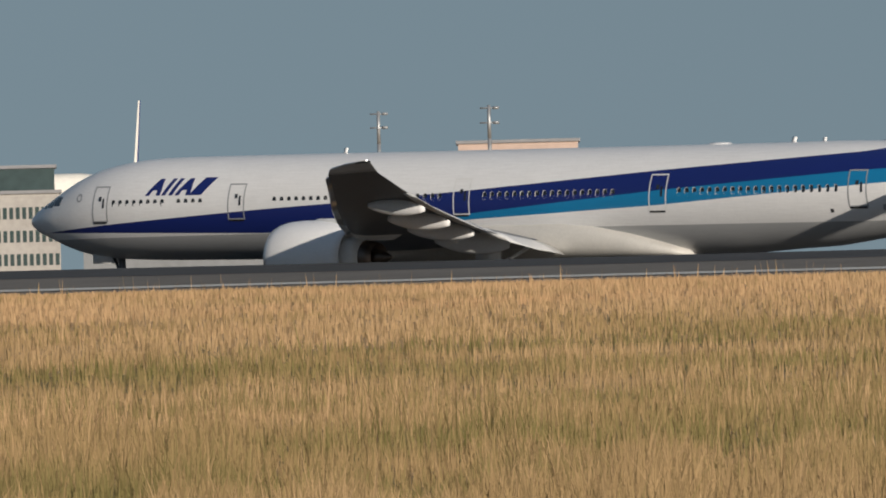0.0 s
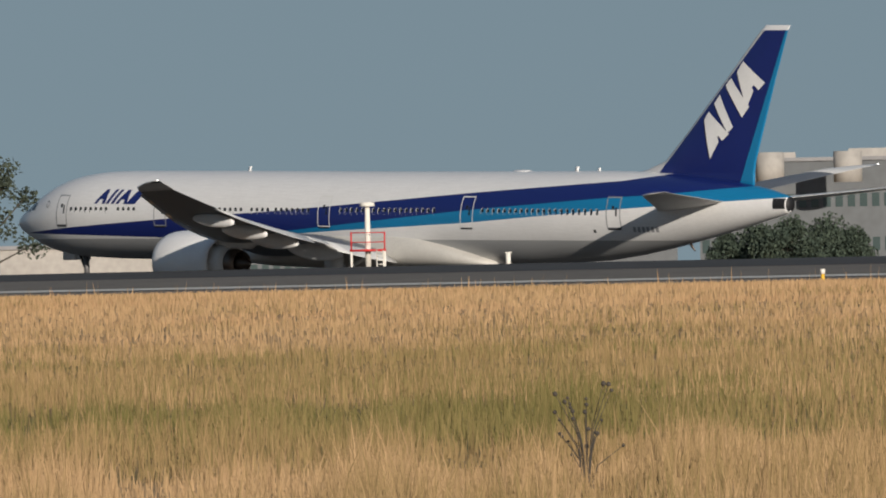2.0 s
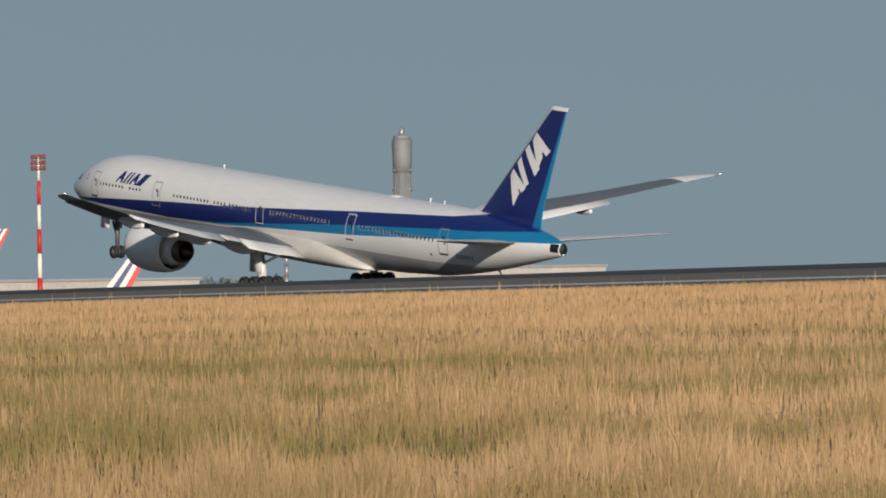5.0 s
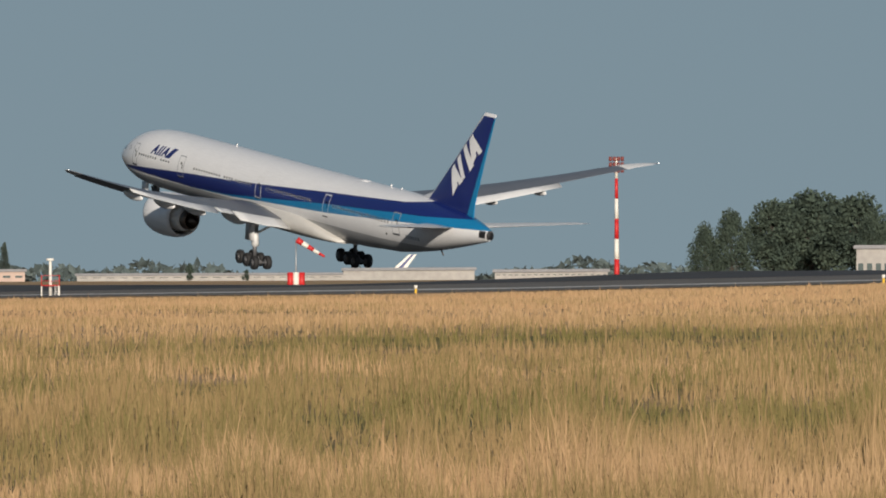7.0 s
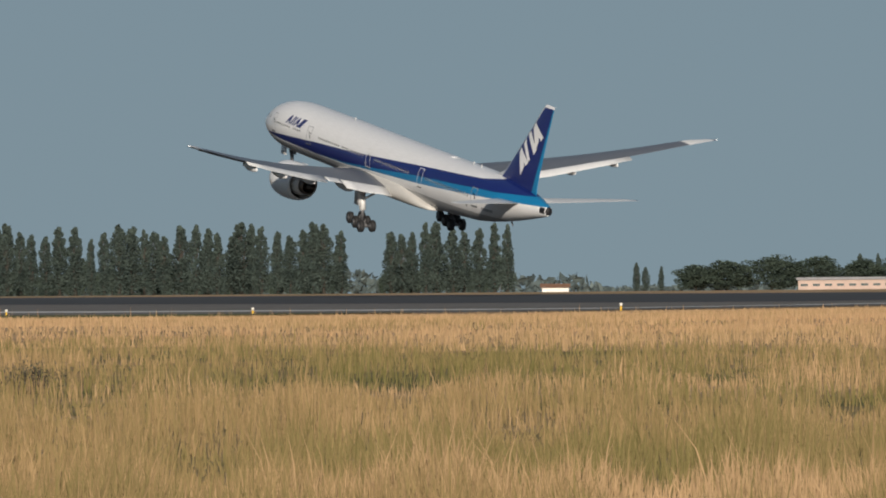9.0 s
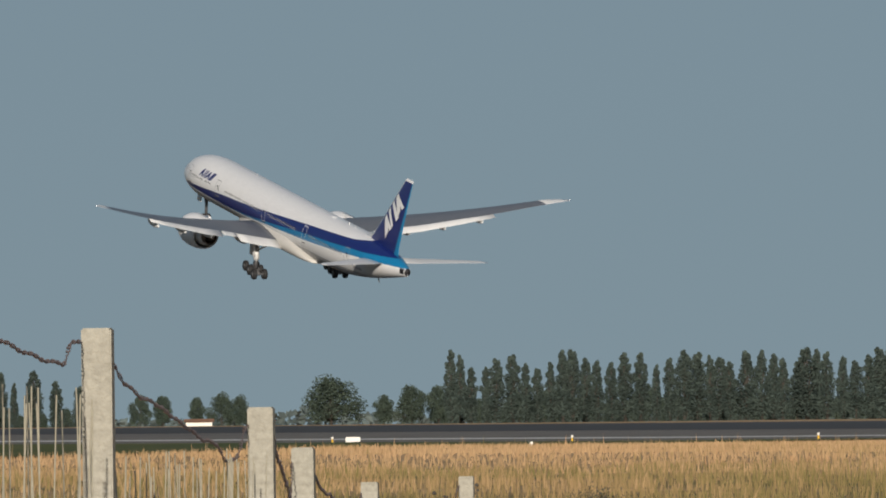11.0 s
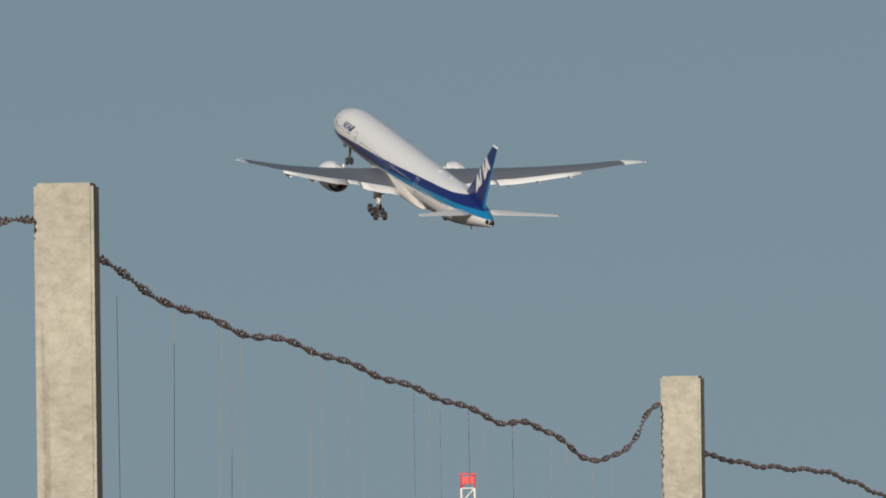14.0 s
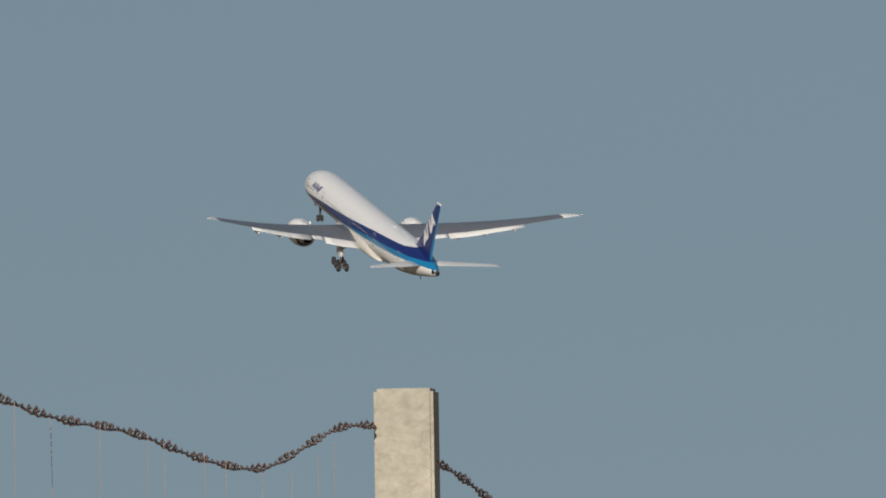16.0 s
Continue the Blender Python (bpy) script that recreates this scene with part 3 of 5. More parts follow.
    for side in (-1, 1):
        add_body_patch(bm, 72.75, 73.64, 6.66, 7.3, side, 0.025, 2, 3)
    part("tail_exhaust", bm, M_BLACK, body, "dark tail exhaust opening")
    bm = bmesh.new()
    bmesh.ops.create_icosphere(bm, subdivisions=2, radius=0.03, matrix=Matrix.Translation((73.72, 0, 6.52)))
    part("tail_light", bm, M_NAVLIGHT, body, "small glowing tail light")
    bm = bmesh.new()
    add_tube(bm, (64.3, 0, 4.5), (64.9, 0, 3.85), 0.12, 0.05, 8)
    part("tail_skid", bm, M_DARKMETAL, body)
    # fin
    fin = build_tail_surface(plane, "fin", [(le, te, 0, z, t) for z, le, te, t in FIN], fin_material(), "navy fin with sky-blue trailing edge", True)
    # plain white shapes on the fin, both sides
    for side in (-1, 1):
        for pieces in FIN_MARKS:
            bm = bmesh.new()
            for n, (pa, pb, pc, pd) in enumerate(pieces):
                rows = []
                for k in range(7):
                    a, b = Vector(pa).lerp(Vector(pd), k / 6), Vector(pb).lerp(Vector(pc), k / 6)
                    rows.append([bm.verts.new(fin_side(*a.lerp(b, g / 3), side, 0.03 + 0.004 * n)) for g in range(4)])
                for a, b in zip(rows, rows[1:]):
                    for q in range(3):
                        bm.faces.new((a[q], a[q + 1], b[q + 1], b[q]))
            part("white_mark", bm, M_WHITE, fin, "white leaning mark on the fin", smooth=False)
    for side in (-1, 1):
        build_tail_surface(plane, "tailplane", [(62.6, 69.0, side * 1.2, 6.75, 0.1), (64.6, 69.9, side * 3.2, 6.95, 0.095), (70.9, 73.2, side * 10.4, 7.75, 0.085), (72.1, 73.6, side * 10.9, 7.85, 0.05)],
                           M_PALE, "pale grey swept tailplane")
    wings = [build_wing(plane, -1), build_wing(plane, 1)]
    bogies = [build_main_gear(plane, -1), build_main_gear(plane, 1)]
    nose = build_nose_gear(plane)
    # the thing's origin lies on the ground under the main gear
    for o in plane.children:
        o.location.x -= MAIN_GEAR_X
    return plane, wings, bogies, nose


airliner, wings, bogies, nose_gear = build_airliner()
# ---------- terrain ----------
LINE_Y, CREST_Y = RUNWAY_Y - 70, RUNWAY_Y - 28
LINE_X, LINE_Z = [-2500, -1250, -1136, -950, -820, -625, -395, 100], [-2.2, -2.2, -2.0, -1.0, 0.35, 1.7, 1.92, 1.95]
CREST_X, CREST_Z = [-2500, -1312, -1115, -1030, -945, -870, -800, -720, -640, -590, -520, -465, -430, 100], [-0.8, -0.8, -1.02, -0.35, 0.65, 1.42, 2.1, 2.82, 3.16, 3.2, 3.18, 3.3, 3.16, 3.1]
TRACK_X, TRACK_Z = [-2500, -1500, -1105, -1050, -1000, 100], [-0.9, -0.85, -0.8, -0.4, 0.6, 0.74]


def sstep(a, b, v):
    t = np.clip((v - a) / (b - a), 0, 1)
    return t * t * (3 - 2 * t)


def ground_z(x, y):
    """Height of the ground: a meadow in front of a low bank that carries the runway edge, falling away behind."""
    x, y = np.asarray(x, float), np.asarray(y, float)
    d = np.hypot(x, y)
    zl, zc, zt = np.interp(x, LINE_X, LINE_Z), np.interp(x, CREST_X, CREST_Z), np.interp(x, TRACK_X, TRACK_Z)
    near = 0.42 - 0.42 * sstep(2, 90, d) + 0.05 * np.sin(x * 0.045 + y * 0.02) * sstep(60, 140, d) + 0.04 * np.sin(y * 0.11 + x * 0.013) * sstep(60, 140, d)
    # the meadow runs up or down to the bank along each line of sight
    along = np.interp(x * LINE_Y / np.clip(y, 5, LINE_Y), LINE_X, LINE_Z)
    z = near + (along - near) * sstep(150, LINE_Y, y)
    z = np.where(y > LINE_Y, zl + (zc - zl) * np.clip((y - LINE_Y) / (CREST_Y - LINE_Y), 0, 1), z)
    z = np.where(y > CREST_Y, zc + (zt - zc) * sstep(CREST_Y, RUNWAY_Y - 16, y), z)
    far = 2.0 - 0.00178 * d
    z = np.where(y > RUNWAY_Y + 40, zt + (far - zt) * sstep(RUNWAY_Y + 40, RUNWAY_Y + 300, y), z)
    return z


def ground_at(az, d, sink=0.0):
    p = at(az, d)
    p.z = float(ground_z(p.x, p.y)) - sink
    return p


def grid_sheet(name, xs, ys, lift, mat, label, zfun=ground_z):
    gx, gy = np.meshgrid(xs, ys)
    gz = zfun(gx, gy) + lift
    verts = np.stack([gx, gy, gz], -1).reshape(-1, 3)
    nx = len(xs)
    faces = [(j * nx + i, j * nx + i + 1, (j + 1) * nx + i + 1, (j + 1) * nx + i) for j in range(len(ys) - 1) for i in range(nx - 1)]
    me = bpy.data.meshes.new(name)
    me.from_pydata(verts.tolist(), [], faces)
    me.materials.append(mat)
    me.shade_smooth()
    return tagged(new(name, me), label, kind="structure")


def meadow_material(name, colors, scale, stretch=(1, 1, 1), rough=0.95, island=0.0, bands=False):
    """Patches of several dry and green tones over a fine grain."""
    m = bpy.data.materials.new(name)
    m.use_nodes = True
    nt = m.node_tree
    b = nt.nodes["Principled BSDF"]
    b.inputs["Roughness"].default_value = rough
    b.inputs["Specular IOR Level"].default_value = 0.15
    co, mp = nt.nodes.new("ShaderNodeTexCoord"), nt.nodes.new("ShaderNodeMapping")
    mp.inputs["Scale"].default_value = stretch
    nt.links.new(co.outputs["Object"], mp.inputs[0])
    n = nt.nodes.new("ShaderNodeTexNoise")
    n.inputs["Scale"].default_value, n.inputs["Detail"].default_value, n.inputs["Roughness"].default_value = scale, 6, 0.6
    nt.links.new(mp.outputs[0], n.inputs["Vector"])
    r = nt.nodes.new("ShaderNodeValToRGB")
    e = r.color_ramp.elements
    while len(e) < len(colors):
        e.new(0.5)
    for el, (pos, c) in zip(e, colors):
        el.position, el.color = pos, rgb(*c)
    fac = n.outputs["Fac"]
    if bands:
        # straw by the road and on the bank's brow, greener between
        reach = nt.nodes.new("ShaderNodeVectorMath")
        reach.operation = "LENGTH"
        nt.links.new(co.outputs["Object"], reach.inputs[0])
        zone = nt.nodes.new("ShaderNodeValToRGB")
        ze = zone.color_ramp.elements
        while len(ze) < 4:
            ze.new(0.5)
        for el, (pos, v) in zip(ze, ((0.09, 0.53), (0.15, 0.48), (0.30, 0.47), (0.44, 0.59))):
            el.position, el.color = pos, (v, v, v, 1)
        nt.links.new(math_node(nt, "DIVIDE", reach.outputs["Value"], 1000.0), zone.inputs["Fac"])
        fac = math_node(nt, "SUBTRACT", math_node(nt, "ADD", fac, zone.outputs["Color"]), 0.5)
    nt.links.new(fac, r.inputs["Fac"])
    h = nt.nodes.new("ShaderNodeHueSaturation")
    nt.links.new(r.outputs["Color"], h.inputs["Color"])
    if island:
        g = nt.nodes.new("ShaderNodeNewGeometry")
        mr = nt.nodes.new("ShaderNodeMapRange")
        mr.inputs["To Min"].default_value, mr.inputs["To Max"].default_value = 1 - island, 1 + island
        nt.links.new(g.outputs["Random Per Island"], mr.inputs["Value"])
        nt.links.new(mr.outputs["Result"], h.inputs["Value"])
    else:
        n2 = nt.nodes.new("ShaderNodeTexNoise")
        n2.inputs["Scale"].default_value, n2.inputs["Detail"].default_value = 1.7, 3
        nt.links.new(co.outputs["Object"], n2.inputs["Vector"])
        mr = nt.nodes.new("ShaderNodeMapRange")
        mr.inputs["To Min"].default_value, mr.inputs["To Max"].default_value = 0.6, 1.4
        nt.links.new(n2.outputs["Fac"], mr.inputs["Value"])
        nt.links.new(mr.outputs["Result"], h.inputs["Value"])
    nt.links.new(h.outputs[0], b.inputs["Base Color"])
    return m


STRAW = [(0.34, (0.125, 0.115, 0.038)), (0.42, (0.19, 0.152, 0.06)), (0.49, (0.275, 0.19, 0.09)), (0.58, (0.40, 0.27, 0.147)), (0.72, (0.39, 0.245, 0.13))]
M_MEADOW = meadow_material("dry_meadow", [(p, tuple(min(1, v * 1.25) for v in c)) for p, c in STRAW], 0.045, (1, 1, 1), bands=True)
M_STALK = meadow_material("dry_grass_stalks", STRAW, 0.045, (1, 1, 1), 0.9, 0.16, True)
M_VERGE = meadow_material("mown_green_verge", [(0.3, (0.06, 0.085, 0.02)), (0.5, (0.10, 0.115, 0.035)), (0.7, (0.17, 0.15, 0.05))], 0.03)
M_ASPHALT = material("weathered_asphalt", (0.155, 0.137, 0.115), 0.9, 0, 0.22, 0.12, 0.2, 8)
M_RUBBER = material("dark_runway_asphalt", (0.036, 0.035, 0.035), 0.85, 0, 0.25, 0.1)
M_LINEPAINT = material("worn_white_line", (0.62, 0.60, 0.55), 0.8, 0, 0.2, 0.4)
XS = sorted(set([-4900, -4400, -3900, -3400, -3000, -2700] + list(range(-2500, 150, 25)) + [200, 400, 800, 1600, 3000, 4900]))
YS = sorted(set([-4900, -3000, -1500, -600, -200, -80, -40] + list(range(-20, 500, 8)) + [LINE_Y, CREST_Y] + [LINE_Y + k * 6 for k in range(1, 20)]
                + [RUNWAY_Y + k for k in (44, 60, 90, 140, 200, 260, 300, 420, 600, 900, 1300, 1800, 2500, 3300, 4900)]))
grid_sheet("ground", XS, YS, 0, M_MEADOW, "dry golden and green meadow reaching the horizon")
RX = [x for x in XS if -3000 <= x <= 400]
grid_sheet("runway_shoulder", RX, [LINE_Y - 2, LINE_Y] + [LINE_Y + k * 6 for k in range(1, 5)] + [CREST_Y - 14], 0.05, M_ASPHALT, "weathered grey-brown asphalt shoulder")
grid_sheet("runway", RX, [CREST_Y - 14, CREST_Y - 5, CREST_Y, CREST_Y + 4, CREST_Y + 9, RUNWAY_Y - 14, RUNWAY_Y - 6, RUNWAY_Y, RUNWAY_Y + 10, RUNWAY_Y + 38], 0.06, M_RUBBER, "dark rubber-stained asphalt runway")
grid_sheet("edge_line", RX, [LINE_Y + 6.0, LINE_Y + 9.5], 0.09, M_LINEPAINT, "worn white painted runway edge line")


def verge_edge(az):
    """Where the mown verge meets the tall grass, widening along the runway."""
    return LINE_Y - 8 - 325 * sstep(66.4, 70.6, az)


def build_verge():
    verts, faces, n = [], [], 8
    azs = np.arange(66.3, 78.3, 0.25)
    for az in azs:
        for k in range(n):
            y = float(verge_edge(az)) + (LINE_Y - 2.5 - float(verge_edge(az))) * k / (n - 1)
            x = -y * math.tan(radians(az))
            verts.append((x, y, float(ground_z(x, y)) + 0.1))
    for i in range(len(azs) - 1):
        faces += [(i * n + k, i * n + k + 1, (i + 1) * n + k + 1, (i + 1) * n + k) for k in range(n - 1)]
    me = bpy.data.meshes.new("grass_verge")
    me.from_pydata(verts, [], faces)
    me.materials.append(M_VERGE)
    me.shade_smooth()
    tagged(new("grass_verge", me), "mown green verge beside the runway", kind="structure")


build_verge()


def blades(name, rng, az, d, height, width, lean, mat, label, single=False):
    """A field of single tapered stalks, each a bent strip."""
    x, y = -np.sin(np.radians(az)) * d, np.cos(np.radians(az)) * d
    keep = y < verge_edge(az)
    x, y, height, width, d = x[keep], y[keep], height[keep], width[keep], d[keep]
    n = len(x)
    z = ground_z(x, y) - 0.02
    turn = rng.uniform(-0.9, 0.9, n) + np.arctan2(x, y) * -1.0
    rx, ry = np.cos(turn) * width / 2, np.sin(turn) * width / 2
    lx, ly = rng.normal(0, lean, n) * height, rng.normal(0, lean, n) * height
    v = np.zeros((n, 5, 3))
    for k, (f, w, b) in enumerate(((0, 1, 0), (0, -1, 0), (0.62, 0.75, 0.4), (0.62, -0.75, 0.4), (1, 0, 1))):
        v[:, k, 0] = x + rx * w + lx * b
        v[:, k, 1] = y + ry * w + ly * b
        v[:, k, 2] = z + height * f
    if single:
        v = v[:, (0, 1, 4)]
    nv, nf = v.shape[1], 1 if single else 3
    base = (np.arange(n) * nv)[:, None]
    tri = (base + np.array([[0, 1, 2]] if single else [[0, 1, 3, 0, 3, 2, 2, 3, 4]])).reshape(-1)
    me = bpy.data.meshes.new(name)
    me.vertices.add(n * nv)
    me.vertices.foreach_set("co", v.reshape(-1))
    me.loops.add(len(tri))
    me.loops.foreach_set("vertex_index", tri.astype(np.int32))
    me.polygons.add(n * nf)
    me.polygons.foreach_set("loop_start", (np.arange(n * nf) * 3).astype(np.int32))
    me.polygons.foreach_set("loop_total", np.full(n * nf, 3, np.int32))
    me.update()
    me.validate()
    me.materials.append(mat)
    return tagged(new(name, me), label, "grass", kind="stuff")


def build_grass():
    rng = np.random.default_rng(7)
    n = 390000
    # more of them where the meadow lies near
    u = rng.random(n)
    d = (85 ** -0.9 + u * (700 ** -0.9 - 85 ** -0.9)) ** (-1 / 0.9)
    az = rng.uniform(35.5, 76.5, n)
    patch = np.sin(az * 9.1 + d * 0.021) + np.sin(az * 3.7 - d * 0.043) + np.sin(d * 0.09 + az * 1.3)
    h = rng.uniform(0.22, 0.5, n) * (1 + 0.22 * patch) * np.clip(1.25 - d / 700, 0.35, 1) * np.where(rng.random(n) < 0.06, 1.6, 1.0)
    w = rng.uniform(0.004, 0.013, n) * (0.75 + d / 200)
    blades("meadow_grass", rng, az, d, np.clip(h, 0.08, 1.0), w, 0.16, M_STALK, "tall dry golden meadow grass with green patches")

    # the far bank, seen almost edge on: broader tufts
    n = 420000
    y = LINE_Y - 9 - (LINE_Y - 110) * rng.random(n) ** 1.15
    az = rng.uniform(35.5, 72.5, n)
    d = y / np.cos(np.radians(az))
    h = rng.uniform(0.22, 0.5, n) * np.clip(0.25 + (LINE_Y - y) / 110, 0.25, 1) * np.where(az > 60, 0.7, 1.0) * np.where(rng.random(n) < 0.010, 2.4, 1.0) * np.interp(az, [39.9, 41.3, 42.8, 44.2], [1.0, 1.8, 1.75, 1.0])
    w = rng.uniform(0.03, 0.09, n) * np.where(rng.random(n) < 0.5, 0.5, 1.0) * np.clip(d / 500, 0.4, 1.3)
    blades("bank_grass", rng, az, d, h, w, 0.1, M_STALK, "dry golden grass on the runway bank", True)


build_grass()


# ---------- trees and bushes ----------
M_BARK = material("bark", (0.065, 0.056, 0.046), 0.9, 0, 0.3, 2)


def leaf_material(name, dark, light):
    return meadow_material(name, [(0.35, dark), (0.65, light)], 0.3, (1, 1, 1), 0.85, 0.4)


M_LEAF = leaf_material("dark_green_leaves", (0.042, 0.06, 0.048), (0.07, 0.092, 0.066))
# poplar green lifted towards blue-grey, with the haze of distance in the colour
M_HAZED_POPLAR = leaf_material("hazed_poplar_leaves", (0.045, 0.063, 0.056), (0.072, 0.094, 0.078))
M_OLIVE = leaf_material("olive_leaves", (0.046, 0.06, 0.045), (0.082, 0.096, 0.07))


def leaf_cloud(name, rng, pts, size, mat, parent):
    """Many small leaf clumps, each a bent pair of triangles."""
    n = len(pts)
    a = rng.normal(size=(n, 3))
    a /= np.linalg.norm(a, axis=1)[:, None]
    b = np.cross(a, rng.normal(size=(n, 3)))
    b /= np.linalg.norm(b, axis=1)[:, None]
    s = size * rng.uniform(0.5, 1.3, n)[:, None]
    c = np.cross(a, b)
    v = np.stack([pts - a * s, pts + b * s * 0.6, pts + a * s + c * s * 0.3, pts - b * s * 0.6], 1).reshape(-1, 3)
    f = [(4 * i, 4 * i + 1, 4 * i + 2, 4 * i + 3) for i in range(n)]
    me = bpy.data.meshes.new(name)
    me.from_pydata(v.tolist(), [], f)
    me.materials.append(mat)
    ob = new(name, me)
    ob.parent = parent
    return ob


def build_tree(name, label, seed, height, spread, shape, mat, leaves, leaf, bare=0.0):
    """A tapered trunk with limbs and a crown of leaf clumps with gaps; origin at the foot."""
    rng = np.random.default_rng(seed)
    tree = new(name)
    tagged(tree, label, "tree")
    bm = bmesh.new()
    add_tube(bm, (0, 0, -0.3), (0.02 * height * rng.normal(), 0.02 * height * rng.normal(), height * 0.55), (0.024 if shape in ("poplar", "round") else 0.015) * height, 0.009 * height, 8)
    centres = []
    n = {"poplar": 26, "round": 20, "open": 17, "bare": 14}[shape]
    for k in range(n):
        f = (k + 0.5) / n
        ang = k * 2.4 + rng.uniform(-0.4, 0.4)
        if shape == "poplar":
            z = height * (0.10 + 0.87 * f)
            r = spread * (math.sin(math.pi * min(1, 0.18 + f * 0.80)) ** 0.7) * rng.uniform(0.3, 0.75)
            cr = spread * (0.62 - 0.42 * f) * rng.uniform(0.8, 1.2)
        elif shape == "round":
            z = height * (0.16 + 0.70 * f)
            r = spread * math.sqrt(max(0.05, 1 - (2 * f - 0.75) ** 2)) * rng.uniform(0.35, 0.8)
            cr = spread * rng.uniform(0.28, 0.42)
        else:
            z = height * (0.35 + 0.58 * f)
            r = spread * rng.uniform(0.25, 0.95) * (1.1 - 0.6 * f)
            cr = spread * rng.uniform(0.2, 0.34)
        p = Vector((r * math.cos(ang), r * math.sin(ang), z))
        add_tube(bm, (0, 0, z * rng.uniform(0.45, 0.7)), p, 0.008 * height, 0.003 * height, 5, False)
        if shape == "bare":
            for _ in range(5):
                q = p + Vector(rng.normal(size=3)) * spread * 0.3 + Vector((0, 0, spread * 0.25))
                add_tube(bm, p * 0.85, q, 0.004 * height, 0.001 * height, 4, False)
        centres.append((p, cr))
    part("trunk", bm, M_BARK, tree, "brown trunk with limbs")
    pts = []
    per = int(leaves / n)
    for p, cr in centres:
        d = rng.normal(size=(per, 3))
        d /= np.linalg.norm(d, axis=1)[:, None]
        rr = rng.random(per) ** 0.45
        q = d * rr[:, None] * cr * (np.array([1, 1, 1.7]) if shape == "poplar" else np.array([1, 1, 0.8]))
        pts.append(q + np.array(p))
    pts = np.concatenate(pts)
    pts = pts[rng.random(len(pts)) > bare]
    pts[:, 2] = np.maximum(pts[:, 2], 0.05)
    leaf_cloud("crown", rng, pts, leaf, mat, tree)
    return tree


POPLARS = [build_tree("poplar", "tall dark green poplar in a row", 20 + k, 1.0 * 12, (1.25, 1.5, 1.8, 1.4, 2.0, 1.6)[k], "poplar", M_HAZED_POPLAR, 4400, 0.2) for k in range(6)]
ROUNDS = [build_tree("tree", "broad dark green leafy tree", 40 + k, 12, (5.5, 6.5, 7.5)[k], "round", M_LEAF, 6500, 0.3) for k in range(3)]
OPENS = [build_tree("tree", "airy green tree with gaps in its crown", 60 + k, 12, (3.6, 4.6, 4.2)[k], "open", M_OLIVE, 4200, 0.17, 0.25) for k in range(3)]
BARE = build_tree("tree", "half-bare tree with thin leaves", 80, 12, 2.6, "bare", M_OLIVE, 420, 0.22, 0.2)
used = set()


def plant(proto, az, d, top, wide=1.0, group="", turn=0.0):
    """Stand a tree at az with its tip at the elevation top, in degrees."""
    p = ground_at(az, d)
    s = (EYE[2] + math.tan(radians(top)) * d - p.z) / 12
    if proto not in used:
        used.add(proto)
        o = proto
    else:
        o = copy_thing(proto, pose(0, 0, 0))
    o.matrix_basis = Matrix.LocRotScale(p, Euler((0, 0, turn)), (s * wide, s * wide, s))
    if group:
        o["group"] = group
    return o


rng_t = random.Random(5)
# trees behind the runway's first stretch
for az, top, k in ((49.28, 0.66, 1), (50.2, 0.62, 0), (50.35, 0.64, 1), (50.5, 0.665, 2), (50.66, 0.68, 0), (50.82, 0.67, 1), (50.98, 0.60, 2), (51.12, 0.635, 0), (51.3, 0.60, 2),
                   (51.45, 0.63, 1), (51.7, 0.56, 0), (51.9, 0.60, 1), (52.1, 0.615, 2), (52.28, 0.61, 0), (52.5, 0.60, 1), (52.75, 0.60, 2), (52.95, 0.62, 0), (53.2, 0.58, 1), (53.4, 0.5, 2), (53.7, 0.46, 0), (54.0, 0.44, 1)):
    plant(OPENS[k], az, 1040 + 60 * rng_t.random(), top + (0.03 if 50.9 < az < 53.3 else 0.0), rng_t.uniform(0.9, 1.15), "trees by the apron", rng_t.uniform(0, 6))
for az in (50.9, 51.2, 51.6, 52.0, 52.4, 52.9, 53.3, 54.3, 54.6):
    plant(ROUNDS[int(az * 10) % 3], az, 1150, 0.28 + 0.1 * rng_t.random(), 0.9, "trees by the apron", rng_t.uniform(0, 6))
for az, top in ((49.64, 0.65), (49.85, 0.63), (49.7, 0.6)):
    plant(BARE, az, 1060, top, 1.1, "trees by the apron", az)
for az, d, top, w in ((47.7, 1300, 0.43, 0.5), (45.42, 1250, 0.25, 0.8), (45.55, 1250, 0.28, 0.9), (45.7, 1240, 0.29, 0.9), (45.84, 1250, 0.27, 0.9), (45.98, 1250, 0.24, 0.8), (60.05, 1500, 0.29, 0.95), (60.25, 1520, 0.315, 1.0), (60.42, 1500, 0.27, 0.9), (60.15, 1560, 0.26, 1.0), (60.33, 1560, 0.27, 1.0), (60.6, 1480, 0.22, 0.6), (60.72, 1480, 0.15, 0.6), (59.93, 1500, 0.17, 0.6), (59.98, 1490, 0.2, 0.5),
                      (63.0, 2100, -0.015, 0.6), (62.75, 2100, -0.05, 0.7), (64.3, 2200, 0.045, 2.1), (64.5, 2200, 0.055, 2.1), (64.7, 2200, 0.055, 2.1), (64.9, 2200, 0.04, 2.1), (65.04, 2200, 0.025, 2.1), (64.12, 2250, 0.05, 2.1),
                      (68.8, 2250, 0.09, 0.9), (68.92, 2250, 0.05, 0.8), (68.68, 2260, 0.09, 0.8), (69.155, 2200, 0.13, 1.15), (69.64, 2250, 0.062, 0.8), (69.56, 2250, 0.05, 0.7), (69.75, 2250, 0.05, 0.7), (69.9, 2250, 0.058, 0.8), (70.0, 2250, 0.06, 0.7)):
    plant(ROUNDS[int(az * 37) % 3], az, d, top, w, "round trees", rng_t.uniform(0, 6))
